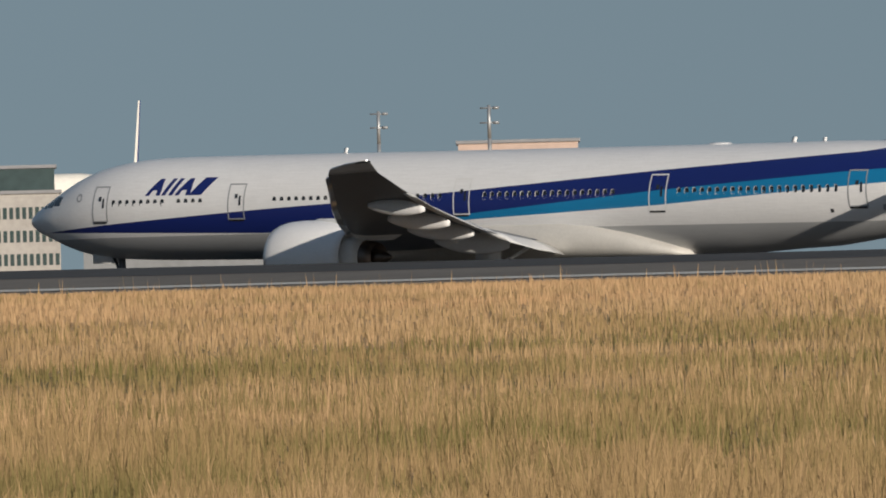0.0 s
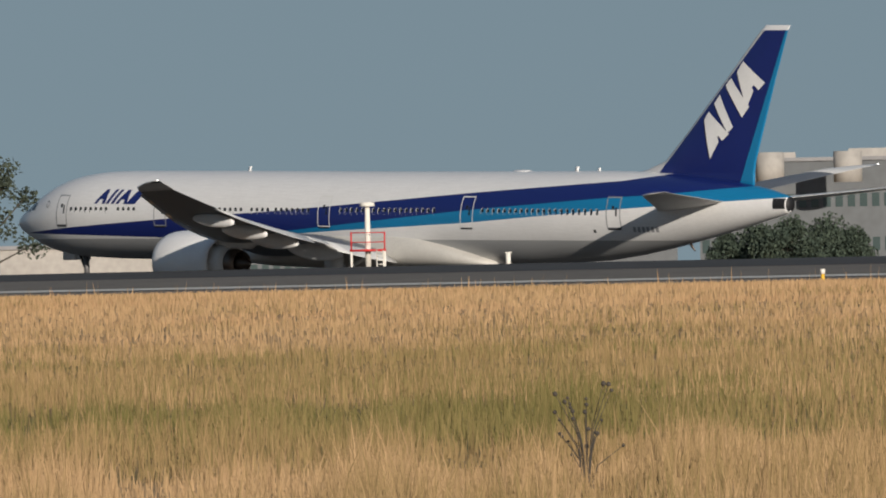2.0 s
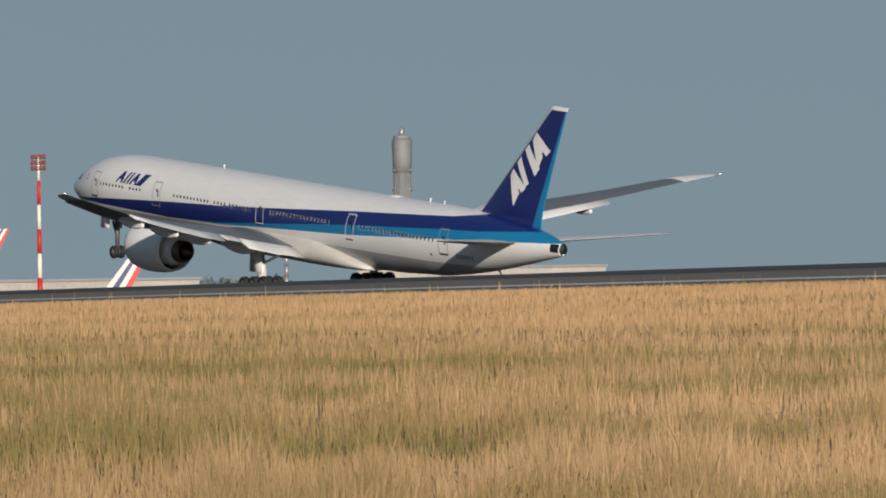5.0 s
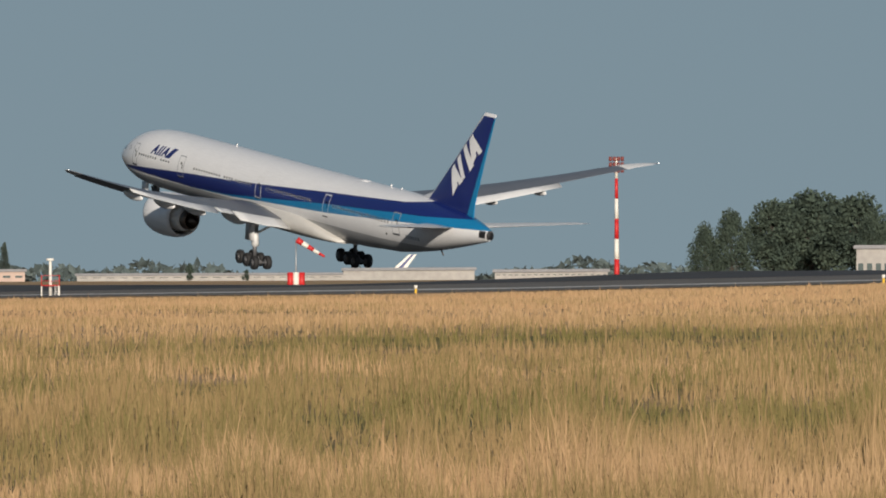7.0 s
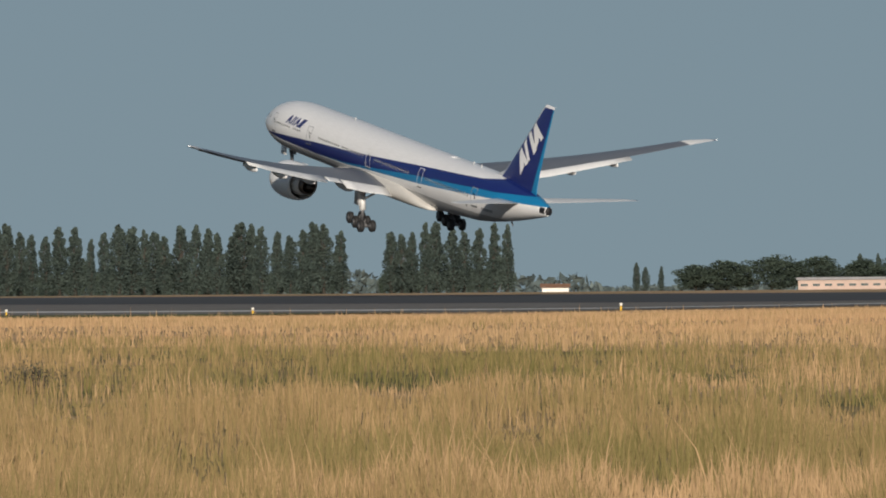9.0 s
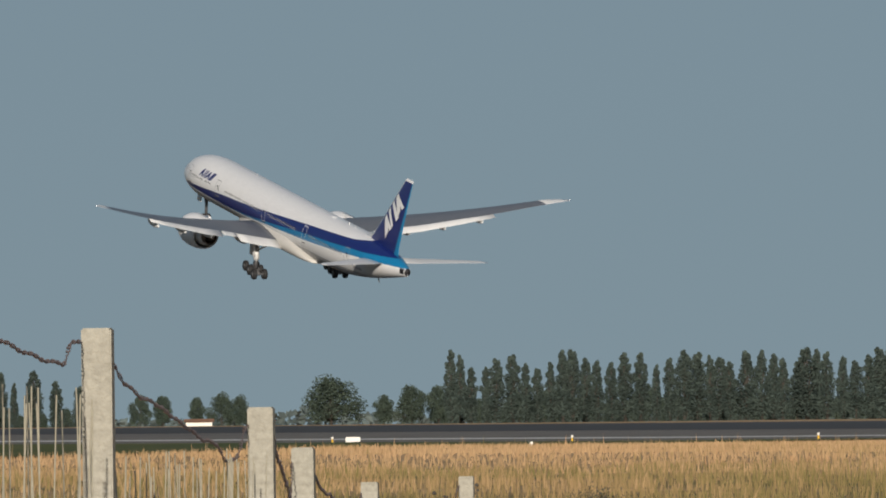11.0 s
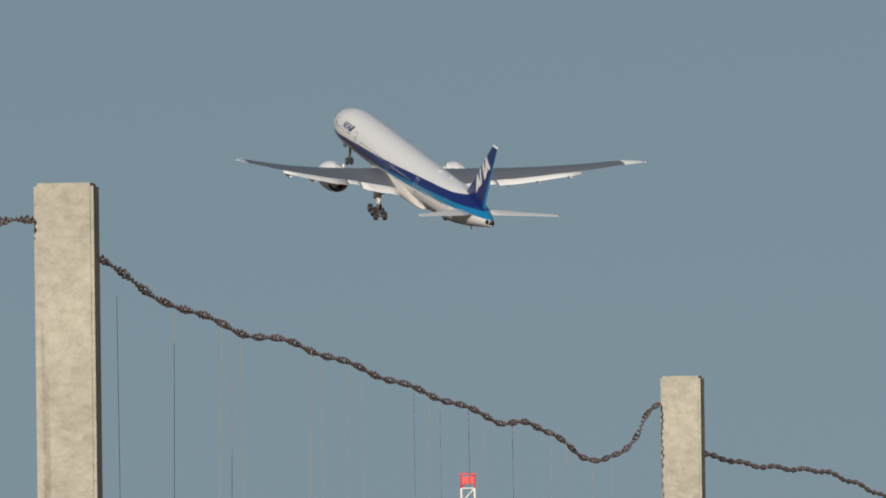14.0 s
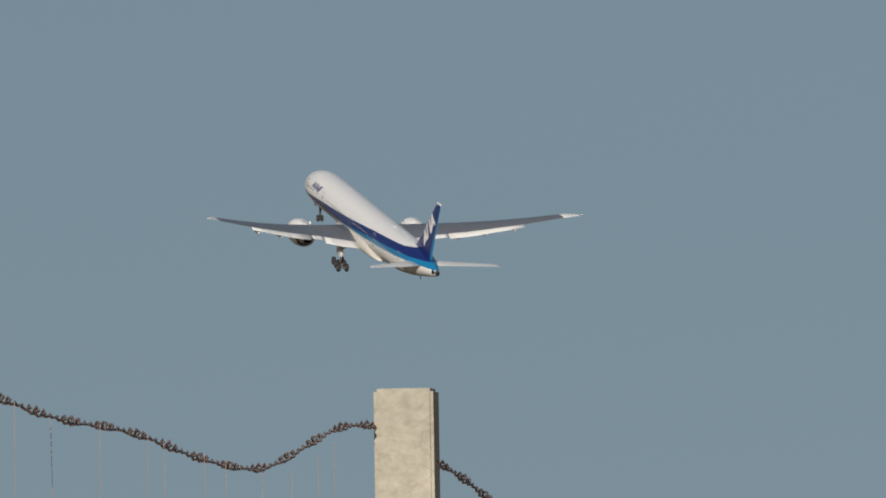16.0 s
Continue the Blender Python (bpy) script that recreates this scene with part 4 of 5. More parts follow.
for az, top in [(63.82, 0.075), (63.9, 0.07), (64.0, 0.03), (64.16, 0.078), (64.23, 0.06), (64.31, 0.06), (65.19, 0.014), (65.3, 0.03), (65.26, 0.01)]:
    plant(POPLARS[int(az * 100) % 6], az, 2250, top, rng_t.uniform(0.9, 1.2), "poplar row", rng_t.uniform(0, 6))
az = 65.87
while az < 68.66:
    if not 66.40 < az < 66.58:
        top = 0.205 + 0.03 * math.sin(az * 23) + rng_t.uniform(-0.03, 0.012)
        plant(POPLARS[rng_t.randrange(6)], az, 2250 + rng_t.uniform(-40, 40), top, rng_t.uniform(0.95, 1.35), "poplar row", rng_t.uniform(0, 6))
        plant(ROUNDS[rng_t.randrange(3)], az + 0.03, 2330, 0.02 + rng_t.uniform(-0.03, 0.05), 0.75, "round trees", rng_t.uniform(0, 6))
    az += rng_t.uniform(0.04, 0.075)
az = 70.2
while az < 73.4:
    top = 0.165 + rng_t.uniform(-0.07, 0.02)
    plant(POPLARS[rng_t.randrange(6)], az, 2350 + rng_t.uniform(-60, 60), top, rng_t.uniform(1.0, 1.5), "poplar row", rng_t.uniform(0, 6))
    plant(ROUNDS[rng_t.randrange(3)], az + 0.06, 2440, -0.01 + rng_t.uniform(-0.02, 0.03), 0.8, "round trees", rng_t.uniform(0, 6))
    az += rng_t.uniform(0.055, 0.11)
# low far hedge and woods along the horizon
# pale bluish leaf tones: distance haze is painted into the colour
M_HAZED_WOOD = leaf_material("far_woods", (0.075, 0.10, 0.10), (0.11, 0.135, 0.13))


def far_woods():
    rng = np.random.default_rng(11)
    n = 26000
    az = rng.uniform(34, 78, n)
    d = rng.uniform(2900, 3300, n)
    top = 2.5 + 1.5 * np.sin(az * 2.3) + 1.2 * np.sin(az * 7.1) + 0.8 * np.sin(az * 19)
    x, y = -np.sin(np.radians(az)) * d, np.cos(np.radians(az)) * d
    z = ground_z(x, y) + rng.random(n) * np.clip(top, 0.8, 6)
    ob = leaf_cloud("far_woods", rng, np.stack([x, y, z], 1), 1.3, M_HAZED_WOOD, None)
    tagged(ob, "woods along the horizon, distance haze put into their pale green", "woods", kind="stuff")


far_woods()


M_BUSH = leaf_material("brownish_bush_leaves", (0.06, 0.06, 0.04), (0.13, 0.105, 0.08))


def build_bush():
    rng = np.random.default_rng(3)
    bush = new("bush")
    tagged(bush, "low grey-green thorny bush in the dry grass", "bush")
    bm = bmesh.new()
    pts = []
    for k in range(46):
        a = rng.uniform(0, 6.28)
        r = rng.uniform(0.1, 0.62)
        tip = Vector((r * math.cos(a), r * math.sin(a), rng.uniform(0.3, 0.72) * (1.1 - 0.5 * r)))
        add_tube(bm, (0, 0, -0.03), tip, 0.008, 0.003, 5, False)
        q = rng.normal(size=(80, 3)) * np.array([0.05, 0.05, 0.06]) + np.array(tip) * rng.uniform(0.3, 1.0, 80)[:, None]
        pts.append(q)
    part("twigs", bm, M_BARK, bush, "brown twigs")
    pts = np.concatenate(pts)
    pts[:, 2] = np.maximum(pts[:, 2], 0.01)
    leaf_cloud("leaves", rng, pts, 0.022, M_BUSH, bush)
    return bush


def build_weed(tall):
    rng = np.random.default_rng(9)
    weed = new("thistle")
    tagged(weed, "dry brown thistle with small dark seed heads", "weed")
    bm, hd = bmesh.new(), bmesh.new()
    for k in range(26):
        a, r = rng.uniform(0, 6.28), rng.uniform(0.05, 0.36)
        h = tall * rng.uniform(0.35, 1.0)
        mid = Vector((0.3 * r * math.cos(a), 0.3 * r * math.sin(a), h * 0.6))
        tip = Vector((r * math.cos(a), r * math.sin(a), h))
        add_tube(bm, (0, 0, -0.03), mid, 0.007, 0.005, 5, False)
        add_tube(bm, mid, tip, 0.005, 0.003, 5, False)
        bmesh.ops.create_icosphere(hd, subdivisions=1, radius=0.016 + 0.012 * rng.random(), matrix=Matrix.Translation(tip))
    part("stems", bm, M_BARK, weed, "thin brown stems")
    part("seed_heads", hd, M_BARK, weed, "dark seed heads")
    return weed


bush = build_bush()
bush.matrix_basis = Matrix.LocRotScale(ground_at(59.24, 154), None, (1.0, 1.0, 1.3))
weed = build_weed(1.05)
weed.location = ground_at(46.62, 122)
o = copy_thing(bush, Matrix.Translation(ground_at(67.98, 222, 0.32)) @ pose(0, 0, 0, 0, 0, 70))
o["label"] = "low brown-green bush half sunk in dry grass"
o = copy_thing(weed, Matrix.Translation(ground_at(68.62, 150)) @ pose(0, 0, 0, 0, 0, 40))

# ---------- airfield things on the near bank ----------
M_RED = material("red_paint", (0.55, 0.022, 0.022), 0.5, 0, 0.12, 1.5)
M_SIGNWHITE = material("weathered_white_paint", (0.78, 0.75, 0.68), 0.55, 0, 0.1, 1.5)
M_ROOFGREY = material("grey_roof_edge", (0.24, 0.24, 0.25), 0.7, 0, 0.15, 1)
M_YELLOW = material("yellow_paint", (0.75, 0.45, 0.03), 0.5, 0, 0.1, 2)
M_RACK = material("dull_red_lamp_housing", (0.2, 0.055, 0.05), 0.6, 0, 0.2, 2)
M_STEEL = material("galvanised_steel", (0.42, 0.43, 0.44), 0.45, 0.6, 0.12, 2)
M_CONCRETE = material("rough_concrete", (0.36, 0.342, 0.285), 0.9, 0, 0.22, 6, 0.6, 45)
M_CONCRETE_WALL = material("pale_concrete_wall", (0.38, 0.36, 0.335), 0.85, 0, 0.18, 0.15)
M_WALLGREY = material("grey_cladding", (0.20, 0.21, 0.22), 0.6, 0, 0.15, 0.1)
M_DARKWALL = material("dark_grey_cladding", (0.10, 0.11, 0.12), 0.6, 0, 0.2, 0.1)
M_FACADE_GLASS = material("dark_green_facade_glass", (0.05, 0.075, 0.075), 0.2, 0, 0.2, 0.1)
M_PINK = material("pinkish_render", (0.50, 0.38, 0.32), 0.85, 0, 0.12, 0.1)
M_EARTH = material("red_earth", (0.34, 0.17, 0.09), 0.95, 0, 0.25, 0.2)


def facing(az, d, z=None):
    """A frame at az, d whose x runs to the right and y away from the camera."""
    p = ground_at(az, d)
    if z is not None:
        p.z = z
    return Matrix.Translation(p) @ pose(0, 0, 0, 0, 0, az)


def build_hut(w, dep, h, bands, label):
    hut = new("equipment_hut")
    tagged(hut, label, "hut")
    n = len(bands)
    for k, mat in enumerate(bands):
        bm = bmesh.new()
        add_box(bm, -w / 2 + w * k / n, -w / 2 + w * (k + 1) / n, -dep / 2, dep / 2, -0.3, h, 0.0)
        part("panel", bm, mat, hut, "red panel" if mat is M_RED else "white panel", False)
    bm = bmesh.new()
    add_box(bm, -w / 2 - 0.12, w / 2 + 0.12, -dep / 2 - 0.12, dep / 2 + 0.12, h, h + 0.2, 0.03)
    part("roof", bm, M_ROOFGREY, hut, "grey flat roof", False)
    bm = bmesh.new()
    x = -w / 2 + w * 1.5 / n
    add_box(bm, x - 0.35, x + 0.35, -dep / 2 - 0.03, -dep / 2 + 0.01, h * 0.45, h * 0.9, 0.01)
    part("window", bm, M_FACADE_GLASS, hut, "dark window", False)
    bm = bmesh.new()
    for sx in (-1, 1):
        add_tube(bm, (sx * (w / 2 - 0.1), 0, h + 0.2), (sx * (w / 2 - 0.1), 0, h + 0.75), 0.03, seg=6)
    part("roof_post", bm, M_STEEL, hut)
    return hut


R, Wp = M_RED, M_SIGNWHITE
hut = build_hut(5.4, 3, 2.2, [R, Wp, R, R, Wp, Wp, R], "red and white striped equipment hut with grey roof")
hut.matrix_basis = facing(44.366, 768.7)
hut = build_hut(2.8, 2, 1.15, [M_WALLGREY, Wp, M_RED, Wp], "small faded red and white equipment box")
hut.matrix_basis = facing(43.66, 759.6)


def build_beacon_platform(label, camera_head=True):
    """White mast on a red railed platform with legs and a ladder."""
    b = new("antenna_platform")
    tagged(b, label, "antenna platform")
    bm = bmesh.new()
    add_tube(bm, (0, 0, 0), (0, 0, 4.0), 0.2, 0.16, 12)
    part("mast", bm, M_SIGNWHITE, b, "white mast")
    for x in (-1.05, 1.05):
        for y in (-0.7, 0.7):
            bm = bmesh.new()
            add_tube(bm, (x, y, -0.4), (x, y, 1.15), 0.08)
            part("leg", bm, M_SIGNWHITE, b, "white leg")
            bm = bmesh.new()
            add_tube(bm, (x, y, 1.15), (x, y, 2.35), 0.05)
            part("rail_post", bm, M_RED, b, "red rail post")
    bm = bmesh.new()
    add_box(bm, -1.15, 1.15, -0.8, 0.8, 1.12, 1.25, 0.02)
    part("deck", bm, M_RED, b, "red deck")
    bm = bmesh.new()
    for z in (1.7, 2.3):
        for y in (-0.7, 0.7):
            add_tube(bm, (-1.05, y, z), (1.05, y, z), 0.03, seg=6)
    part("rail", bm, M_RED, b, "red rail")
    bm = bmesh.new()
    for x in (0.55, 0.95):
        add_tube(bm, (x, -1.3, -0.2), (x, -0.8, 1.2), 0.04, seg=6)
    for k in range(5):
        add_tube(bm, (0.55, -1.25 + 0.09 * k, 0.05 + 0.25 * k), (0.95, -1.25 + 0.09 * k, 0.05 + 0.25 * k), 0.03, seg=6)
    part("ladder", bm, M_SIGNWHITE, b, "white ladder")
    bm = bmesh.new()
    if camera_head:
        add_box(bm, -0.6, 0.25, -0.2, 0.2, 3.45, 3.75, 0.04)
        add_tube(bm, (-0.35, 0, 4.15), (0.15, 0, 3.95), 0.12, 0.1, 10)
    else:
        add_tube(bm, (0, 0, 3.95), (0, 0, 4.2), 0.5, 0.45, 14)
    part("head", bm, M_SIGNWHITE, b, "pale instrument head")
    return b


pl = build_beacon_platform("white mast on a red railed platform with ladder")
pl.matrix_basis = facing(45.12, 775)
pl2 = build_beacon_platform("white mast with disc head on a red railed platform", False)
pl2.matrix_basis = facing(47.57, 814)


def build_edge_lamp(h=0.7):
    lamp = new("edge_lamp")
    tagged(lamp, "small yellow and white runway edge lamp", "runway lamp", "runway edge lamps")
    bm = bmesh.new()
    add_tube(bm, (0, 0, -0.15), (0, 0, h * 0.6), 0.12, 0.1, 10)
    part("post", bm, M_YELLOW, lamp, "yellow post")
    bm = bmesh.new()
    add_tube(bm, (0, 0, h * 0.6), (0, 0, h), 0.13, 0.15, 12)
    part("lens", bm, M_SIGNWHITE, lamp, "white lens")
    return lamp


edge_lamp = build_edge_lamp()
first_lamp = True
for az in (45.56, 59.5 + 0.43, 62.0, 64.0, 65.37, 67.0, 68.09, 69.151):
    d = (LINE_Y - 3) / math.cos(radians(az))
    p = ground_at(az, d)
    if first_lamp:
        edge_lamp.location, first_lamp = p, False
    else:
        copy_thing(edge_lamp, Matrix.Translation(p))


def build_box_unit():
    b = new("equipment_cabinet")
    tagged(b, "ribbed pale metal cabinet beside the runway", "cabinet")
    bm = bmesh.new()
    add_box(bm, -1.0, 1.0, -0.6, 0.6, -0.4, 1.5, 0.03)
    part("case", bm, M_STEEL, b, "", False)
    for k in range(9):
        bm = bmesh.new()
        add_box(bm, -0.95 + k * 0.22, -0.86 + k * 0.22, -0.66, -0.6, 0.0, 1.4)
        part("rib", bm, M_SIGNWHITE, b, "pale rib", False)
    return b


build_box_unit().matrix_basis = facing(42.345, 743)
for az, d in ((41.52, 734), (46.95, 803), (42.5, 744)):
    bm = bmesh.new()
    add_tube(bm, (0, 0, -0.3), (0, 0, 0.75), 0.16, 0.16, 12)
    add_box(bm, -0.22, 0.22, -0.1, 0.1, 0.72, 0.8)
    c = tagged(part("marker_post", bm, M_SIGNWHITE), "short white marker post by the runway", "marker post")
    c.matrix_basis = facing(az, d)


def build_truck():
    t = new("service_truck")
    tagged(t, "red and yellow service vehicle parked by the runway", "truck")
    bm = bmesh.new()
    add_box(bm, -1.1, 0.9, -0.8, 0.8, 0.95, 1.75, 0.06)
    part("cab", bm, M_RED, t, "red upper body")
    bm = bmesh.new()
    add_box(bm, -1.1, 0.95, -0.82, 0.82, 0.3, 0.95, 0.04)
    part("lower_body", bm, M_YELLOW, t, "yellow lower body")
    for x in (-0.65, 0.55):
        for y in (-0.75, 0.75):
            bm = bmesh.new()
            add_tube(bm, (x, y - 0.1, 0.3), (x, y + 0.1, 0.3), 0.32, seg=16)
            part("wheel", bm, M_TYRE, t, "black wheel")
    return t


build_truck().matrix_basis = facing(44.95, 775)


# striped shelter out on the verge
hut = build_hut(10.3, 4, 2.45, [R, Wp, R, Wp, R, Wp, R, Wp, R], "long red and white striped shelter on the verge")
m = facing(72.17, 1490)
hut.matrix_basis = m


def build_lattice_tower(h, w, label):
    t = new("lattice_tower")
    tagged(t, label, "lattice tower")
    n = 8
    for k in range(n):
        bm = bmesh.new()
        z0, z1 = h * k / n, h * (k + 1) / n
        for sx in (-1, 1):
            for sy in (-1, 1):
                add_tube(bm, (sx * w, sy * w, z0), (sx * w, sy * w, z1), 0.14, seg=6)
        for s in (-1, 1):
            add_tube(bm, (-w, s * w, z0), (w, s * w, z1), 0.09, seg=5)
            add_tube(bm, (s * w, w, z0), (s * w, -w, z1), 0.09, seg=5)
            add_tube(bm, (-w, s * w, z1), (w, s * w, z1), 0.09, seg=5)
        if k % 2:
            add_box(bm, -w * 1.35, w * 1.35, -w * 1.35, w * 1.35, z1 - 0.15, z1)
        if k == n - 1:
            add_box(bm, -w * 1.1, w * 1.1, -w * 1.1, w * 1.1, z0 + 0.6, z1 - 0.4)
        part("section", bm, M_RED if k % 2 else M_SIGNWHITE, t, "red section" if k % 2 else "white section", False)
    return t


lt = build_lattice_tower(16.5, 0.95, "red and white lattice tower with antenna panels")
m = facing(72.41, 1850)
m.translation.z = EYE[2] + math.tan(radians(0.408)) * 1850 - 16.5
lt.matrix_basis = m
# short white markers on the far verge
for az, el, d, w in ((69.06, -0.158, 1420, 1.6), (71.3, -0.16, 1420, 1.6), (72.5, -0.165, 1420, 2.4), (68.27, -0.2, 800, 0.2), (71.4, -0.15, 1420, 0.4)):
    bm = bmesh.new()
    add_box(bm, -w / 2, w / 2, -0.15, 0.15, -0.6, 0.35, 0.03)
    c = tagged(part("marker_board", bm, M_SIGNWHITE, None, "", False), "low white marker board on the grass", "marker board")
    m = facing(az, d)
    m.translation.z = EYE[2] + math.tan(radians(el)) * d
    c.matrix_basis = m


# ---------- masts and towers ----------
def top_height(az, d, el):
    return EYE[2] + math.tan(radians(el)) * d - ground_at(az, d).z


def build_floodlight(az, d, el, red, head=True):
    h = top_height(az, d, el)
    mast = new("floodlight_mast")
    tagged(mast, "tall floodlight mast with red and white pole" if red else "tall grey floodlight mast", "light mast", "floodlight masts")
    n = 6
    for k in range(n):
        bm = bmesh.new()
        add_tube(bm, (0, 0, h * k / n - (0.5 if k == 0 else 0)), (0, 0, h * (k + 1) / n), 0.36 - 0.03 * k, 0.33 - 0.03 * k, 10)
        part("pole", bm, (M_RED if k % 2 == 0 else M_SIGNWHITE) if red else M_STEEL, mast)
    bm = bmesh.new()
    if head:
        for i in range(4):
            for j in range(3):
                x, z = -0.78 + i * 0.52, h - 1.6 + j * 0.75
                add_box(bm, x - 0.22, x + 0.22, -0.3, 0.15, z - 0.3, z + 0.3, 0.04)
        for j in range(3):
            add_tube(bm, (-1.0, 0, h - 1.6 + j * 0.75), (1.0, 0, h - 1.6 + j * 0.75), 0.06, seg=6)
        part("lamp_rack", bm, M_WALLGREY if not red else M_RACK, mast, "rack of floodlights")
    else:
        for z in (h - 0.3, h - 1.9):
            add_tube(bm, (-1.0, 0, z), (1.0, 0, z), 0.08, seg=6)
            add_box(bm, 0.4, 1.1, -0.2, 0.2, z - 0.15, z + 0.15, 0.03)
        part("lamp_bar", bm, M_STEEL, mast, "bars with lamps")
    mast.matrix_basis = facing(az, d)
    return mast


for az, d, el, red, head in ((37.89, 1400, 0.785, False, False), (49.69, 1250, 0.824, False, False), (53.43, 1200, 0.28, False, False), (58.985, 1700, 0.54, True, True), (58.705, 1700, 0.545, True, True),
                             (61.11, 1700, 0.435, True, True), (57.614, 1900, 0.19, False, True), (56.92, 1900, 0.212, False, True), (38.38, 1500, 0.77, False, False)):
    build_floodlight(az, d, el, red, head)


def build_control_tower(az, d, el_top, el_neck, width_deg, dish, label):
    h = top_height(az, d, el_top)
    neck = top_height(az, d, el_neck)
    w = math.radians(width_deg) * d / 2
    t = new("control_tower")
    tagged(t, label, "control tower")
    seg = 20

    def ring(r, z):
        return [Vector((r * math.cos(i * 2 * math.pi / seg), r * math.sin(i * 2 * math.pi / seg), z)) for i in range(seg)]
    bm = bmesh.new()
    loft(bm, [ring(w * 0.92, -2), ring(w * 0.92, neck * 0.78)])
    part("shaft", bm, M_WALLGREY, t, "dark ribbed shaft")
    for k in range(10):
        a = k * math.pi / 5
        bm = bmesh.new()
        add_tube(bm, (w * 0.94 * math.cos(a), w * 0.94 * math.sin(a), -1), (w * 0.94 * math.cos(a), w * 0.94 * math.sin(a), neck * 0.78), 0.12, seg=6)
        part("rib", bm, M_STEEL, t)
    bm = bmesh.new()
    loft(bm, [ring(w * 0.93, neck * 0.78), ring(w * 1.0, neck * 0.86), ring(w * 1.06, neck * 0.97), ring(w * 0.95, neck)])
    part("cab", bm, M_FACADE_GLASS if dish else M_WALLGREY, t, "control cab")
    bm = bmesh.new()
    loft(bm, [ring(w * 0.9, neck), ring(w * 0.86, neck + (h - neck) * 0.3), ring(w * 0.4, neck + (h - neck) * 0.4), ring(w * 0.3, h - 0.5)])
    part("roof", bm, M_ROOFGREY, t)
    bm = bmesh.new()
    if dish:
        loft(bm, [ring(w * 0.25, h - 0.9), ring(w * 1.75, h - 0.35), ring(w * 1.75, h)])
        part("roof_disc", bm, M_STEEL, t, "flat pale disc on top")
    else:
        for k in range(6):
            add_tube(bm, (-w * 1.1, -w * 0.5, neck * (0.2 + 0.12 * k)), (w * 1.1, -w * 0.5, neck * (0.2 + 0.12 * k)), 0.25, seg=6)
        add_tube(bm, (0, 0, h - 1), (0, 0, h + 0.5), 0.5, 0.3, 8)
        part("galleries", bm, M_STEEL, t, "galleries round the shaft")
    t.matrix_basis = facing(az, d)


build_control_tower(40.585, 2000, 1.178, 1.085, 0.172, True, "dark round control tower with a disc on top")
build_control_tower(57.095, 2200, 0.635, 0.60, 0.085, False, "slim grey control tower with galleries")


# ---------- buildings ----------
def build_block(name, az0, az1, d, el, wall, label, storeys=0, bays=0, roof_bits=(), glass=False, depth=20):
    """A flat-roofed block between two bearings, with its windows and roof edge."""
    azc = (az0 + az1) / 2
    w = math.radians(abs(az1 - az0)) * d
    h = top_height(azc, d, el)
    b = new(name)
    tagged(b, label, "building")
    bm = bmesh.new()
    add_box(bm, -w / 2, w / 2, 0, depth, -3, h - 0.4)
    part("wall", bm, wall, b, "", False)
    bm = bmesh.new()
    add_box(bm, -w / 2 - 0.3, w / 2 + 0.3, -0.3, depth + 0.3, h - 0.4, h, 0.05)
    part("roof", bm, M_ROOFGREY, b, "", False)
    if storeys:
        top = h - 1.2
        bm = bmesh.new()
        ww, hh = w / bays * 0.30, min(1.4, top / storeys * 0.5)
        add_box(bm, -ww, ww, -0.06, 0.02, 0, hh)
        proto = part("window", bm, M_FACADE_GLASS, b, "", False)
        first = True
        for j in range(storeys):
            for i in range(bays):
                m = pose(-w / 2 + w * (i + 0.5) / bays, 0, 0.6 + j * top / storeys)
                if first:
                    proto.matrix_basis, first = m, False
                else:
                    again(proto, b, m)
    if glass:
        for j in range(3):
            bm = bmesh.new()
            add_box(bm, -w / 2 + 0.2, w / 2 - 0.2, -0.25, 0.05, h * (0.25 + 0.24 * j), h * (0.44 + 0.24 * j))
            part("glazing", bm, M_FACADE_GLASS, b, "dark glass band", False)
    for x, ww, hh in roof_bits:
        bm = bmesh.new()
        add_box(bm, x * w - ww / 2, x * w + ww / 2, 4, 9, h, h + hh, 0.05)
        part("roof_unit", bm, M_CONCRETE_WALL, b, "pale roof plant unit", False)
    b.matrix_basis = facing(azc, d)
    return b


build_block("terminal", 39.80, 40.6, 1500, 0.46, M_CONCRETE_WALL, "pale terminal block with rows of paired windows", 5, 28)
build_block("terminal", 40.66, 41.65, 1520, 0.59, M_DARKWALL, "dark grey terminal block with window rows", 4, 26, (), True)
build_block("terminal_roof_hall", 39.82, 40.35, 1520, 0.572, M_FACADE_GLASS, "glass hall on top of the terminal", 0, 0, (), True)
build_block("glass_hall", 41.7, 43.1, 1450, 0.565, M_WALLGREY, "long dark glass terminal hall", 0, 0, (), True)
build_block("concourse", 37.5, 38.03, 1600, 0.63, M_PINK, "distant brown flat-roofed block", 2, 12)
build_block("hangar", 38.2, 39.7, 1700, 0.45, M_WALLGREY, "low grey hangar with windows", 1, 20)
build_block("pier", 43.1, 44.65, 1350, 0.54, M_DARKWALL, "grey pier building with flat roof", 2, 24, ((-0.35, 4, 0.6), (0.1, 6, 0.5), (0.3, 3, 0.9)), True)
build_block("pier", 44.7, 46.1, 1350, 0.535, M_DARKWALL, "grey pier building with roof plant", 3, 26, ((-0.3, 7, 0.6), (0.05, 5, 0.9), (0.35, 4, 0.5)))
build_block("office_block", 46.2, 47.45, 1500, 0.40, M_DARKWALL, "dark grey office block with window rows", 4, 22)
build_block("office_block", 47.5, 48.4, 1400, 0.33, M_DARKWALL, "grey office block with window rows", 3, 18)
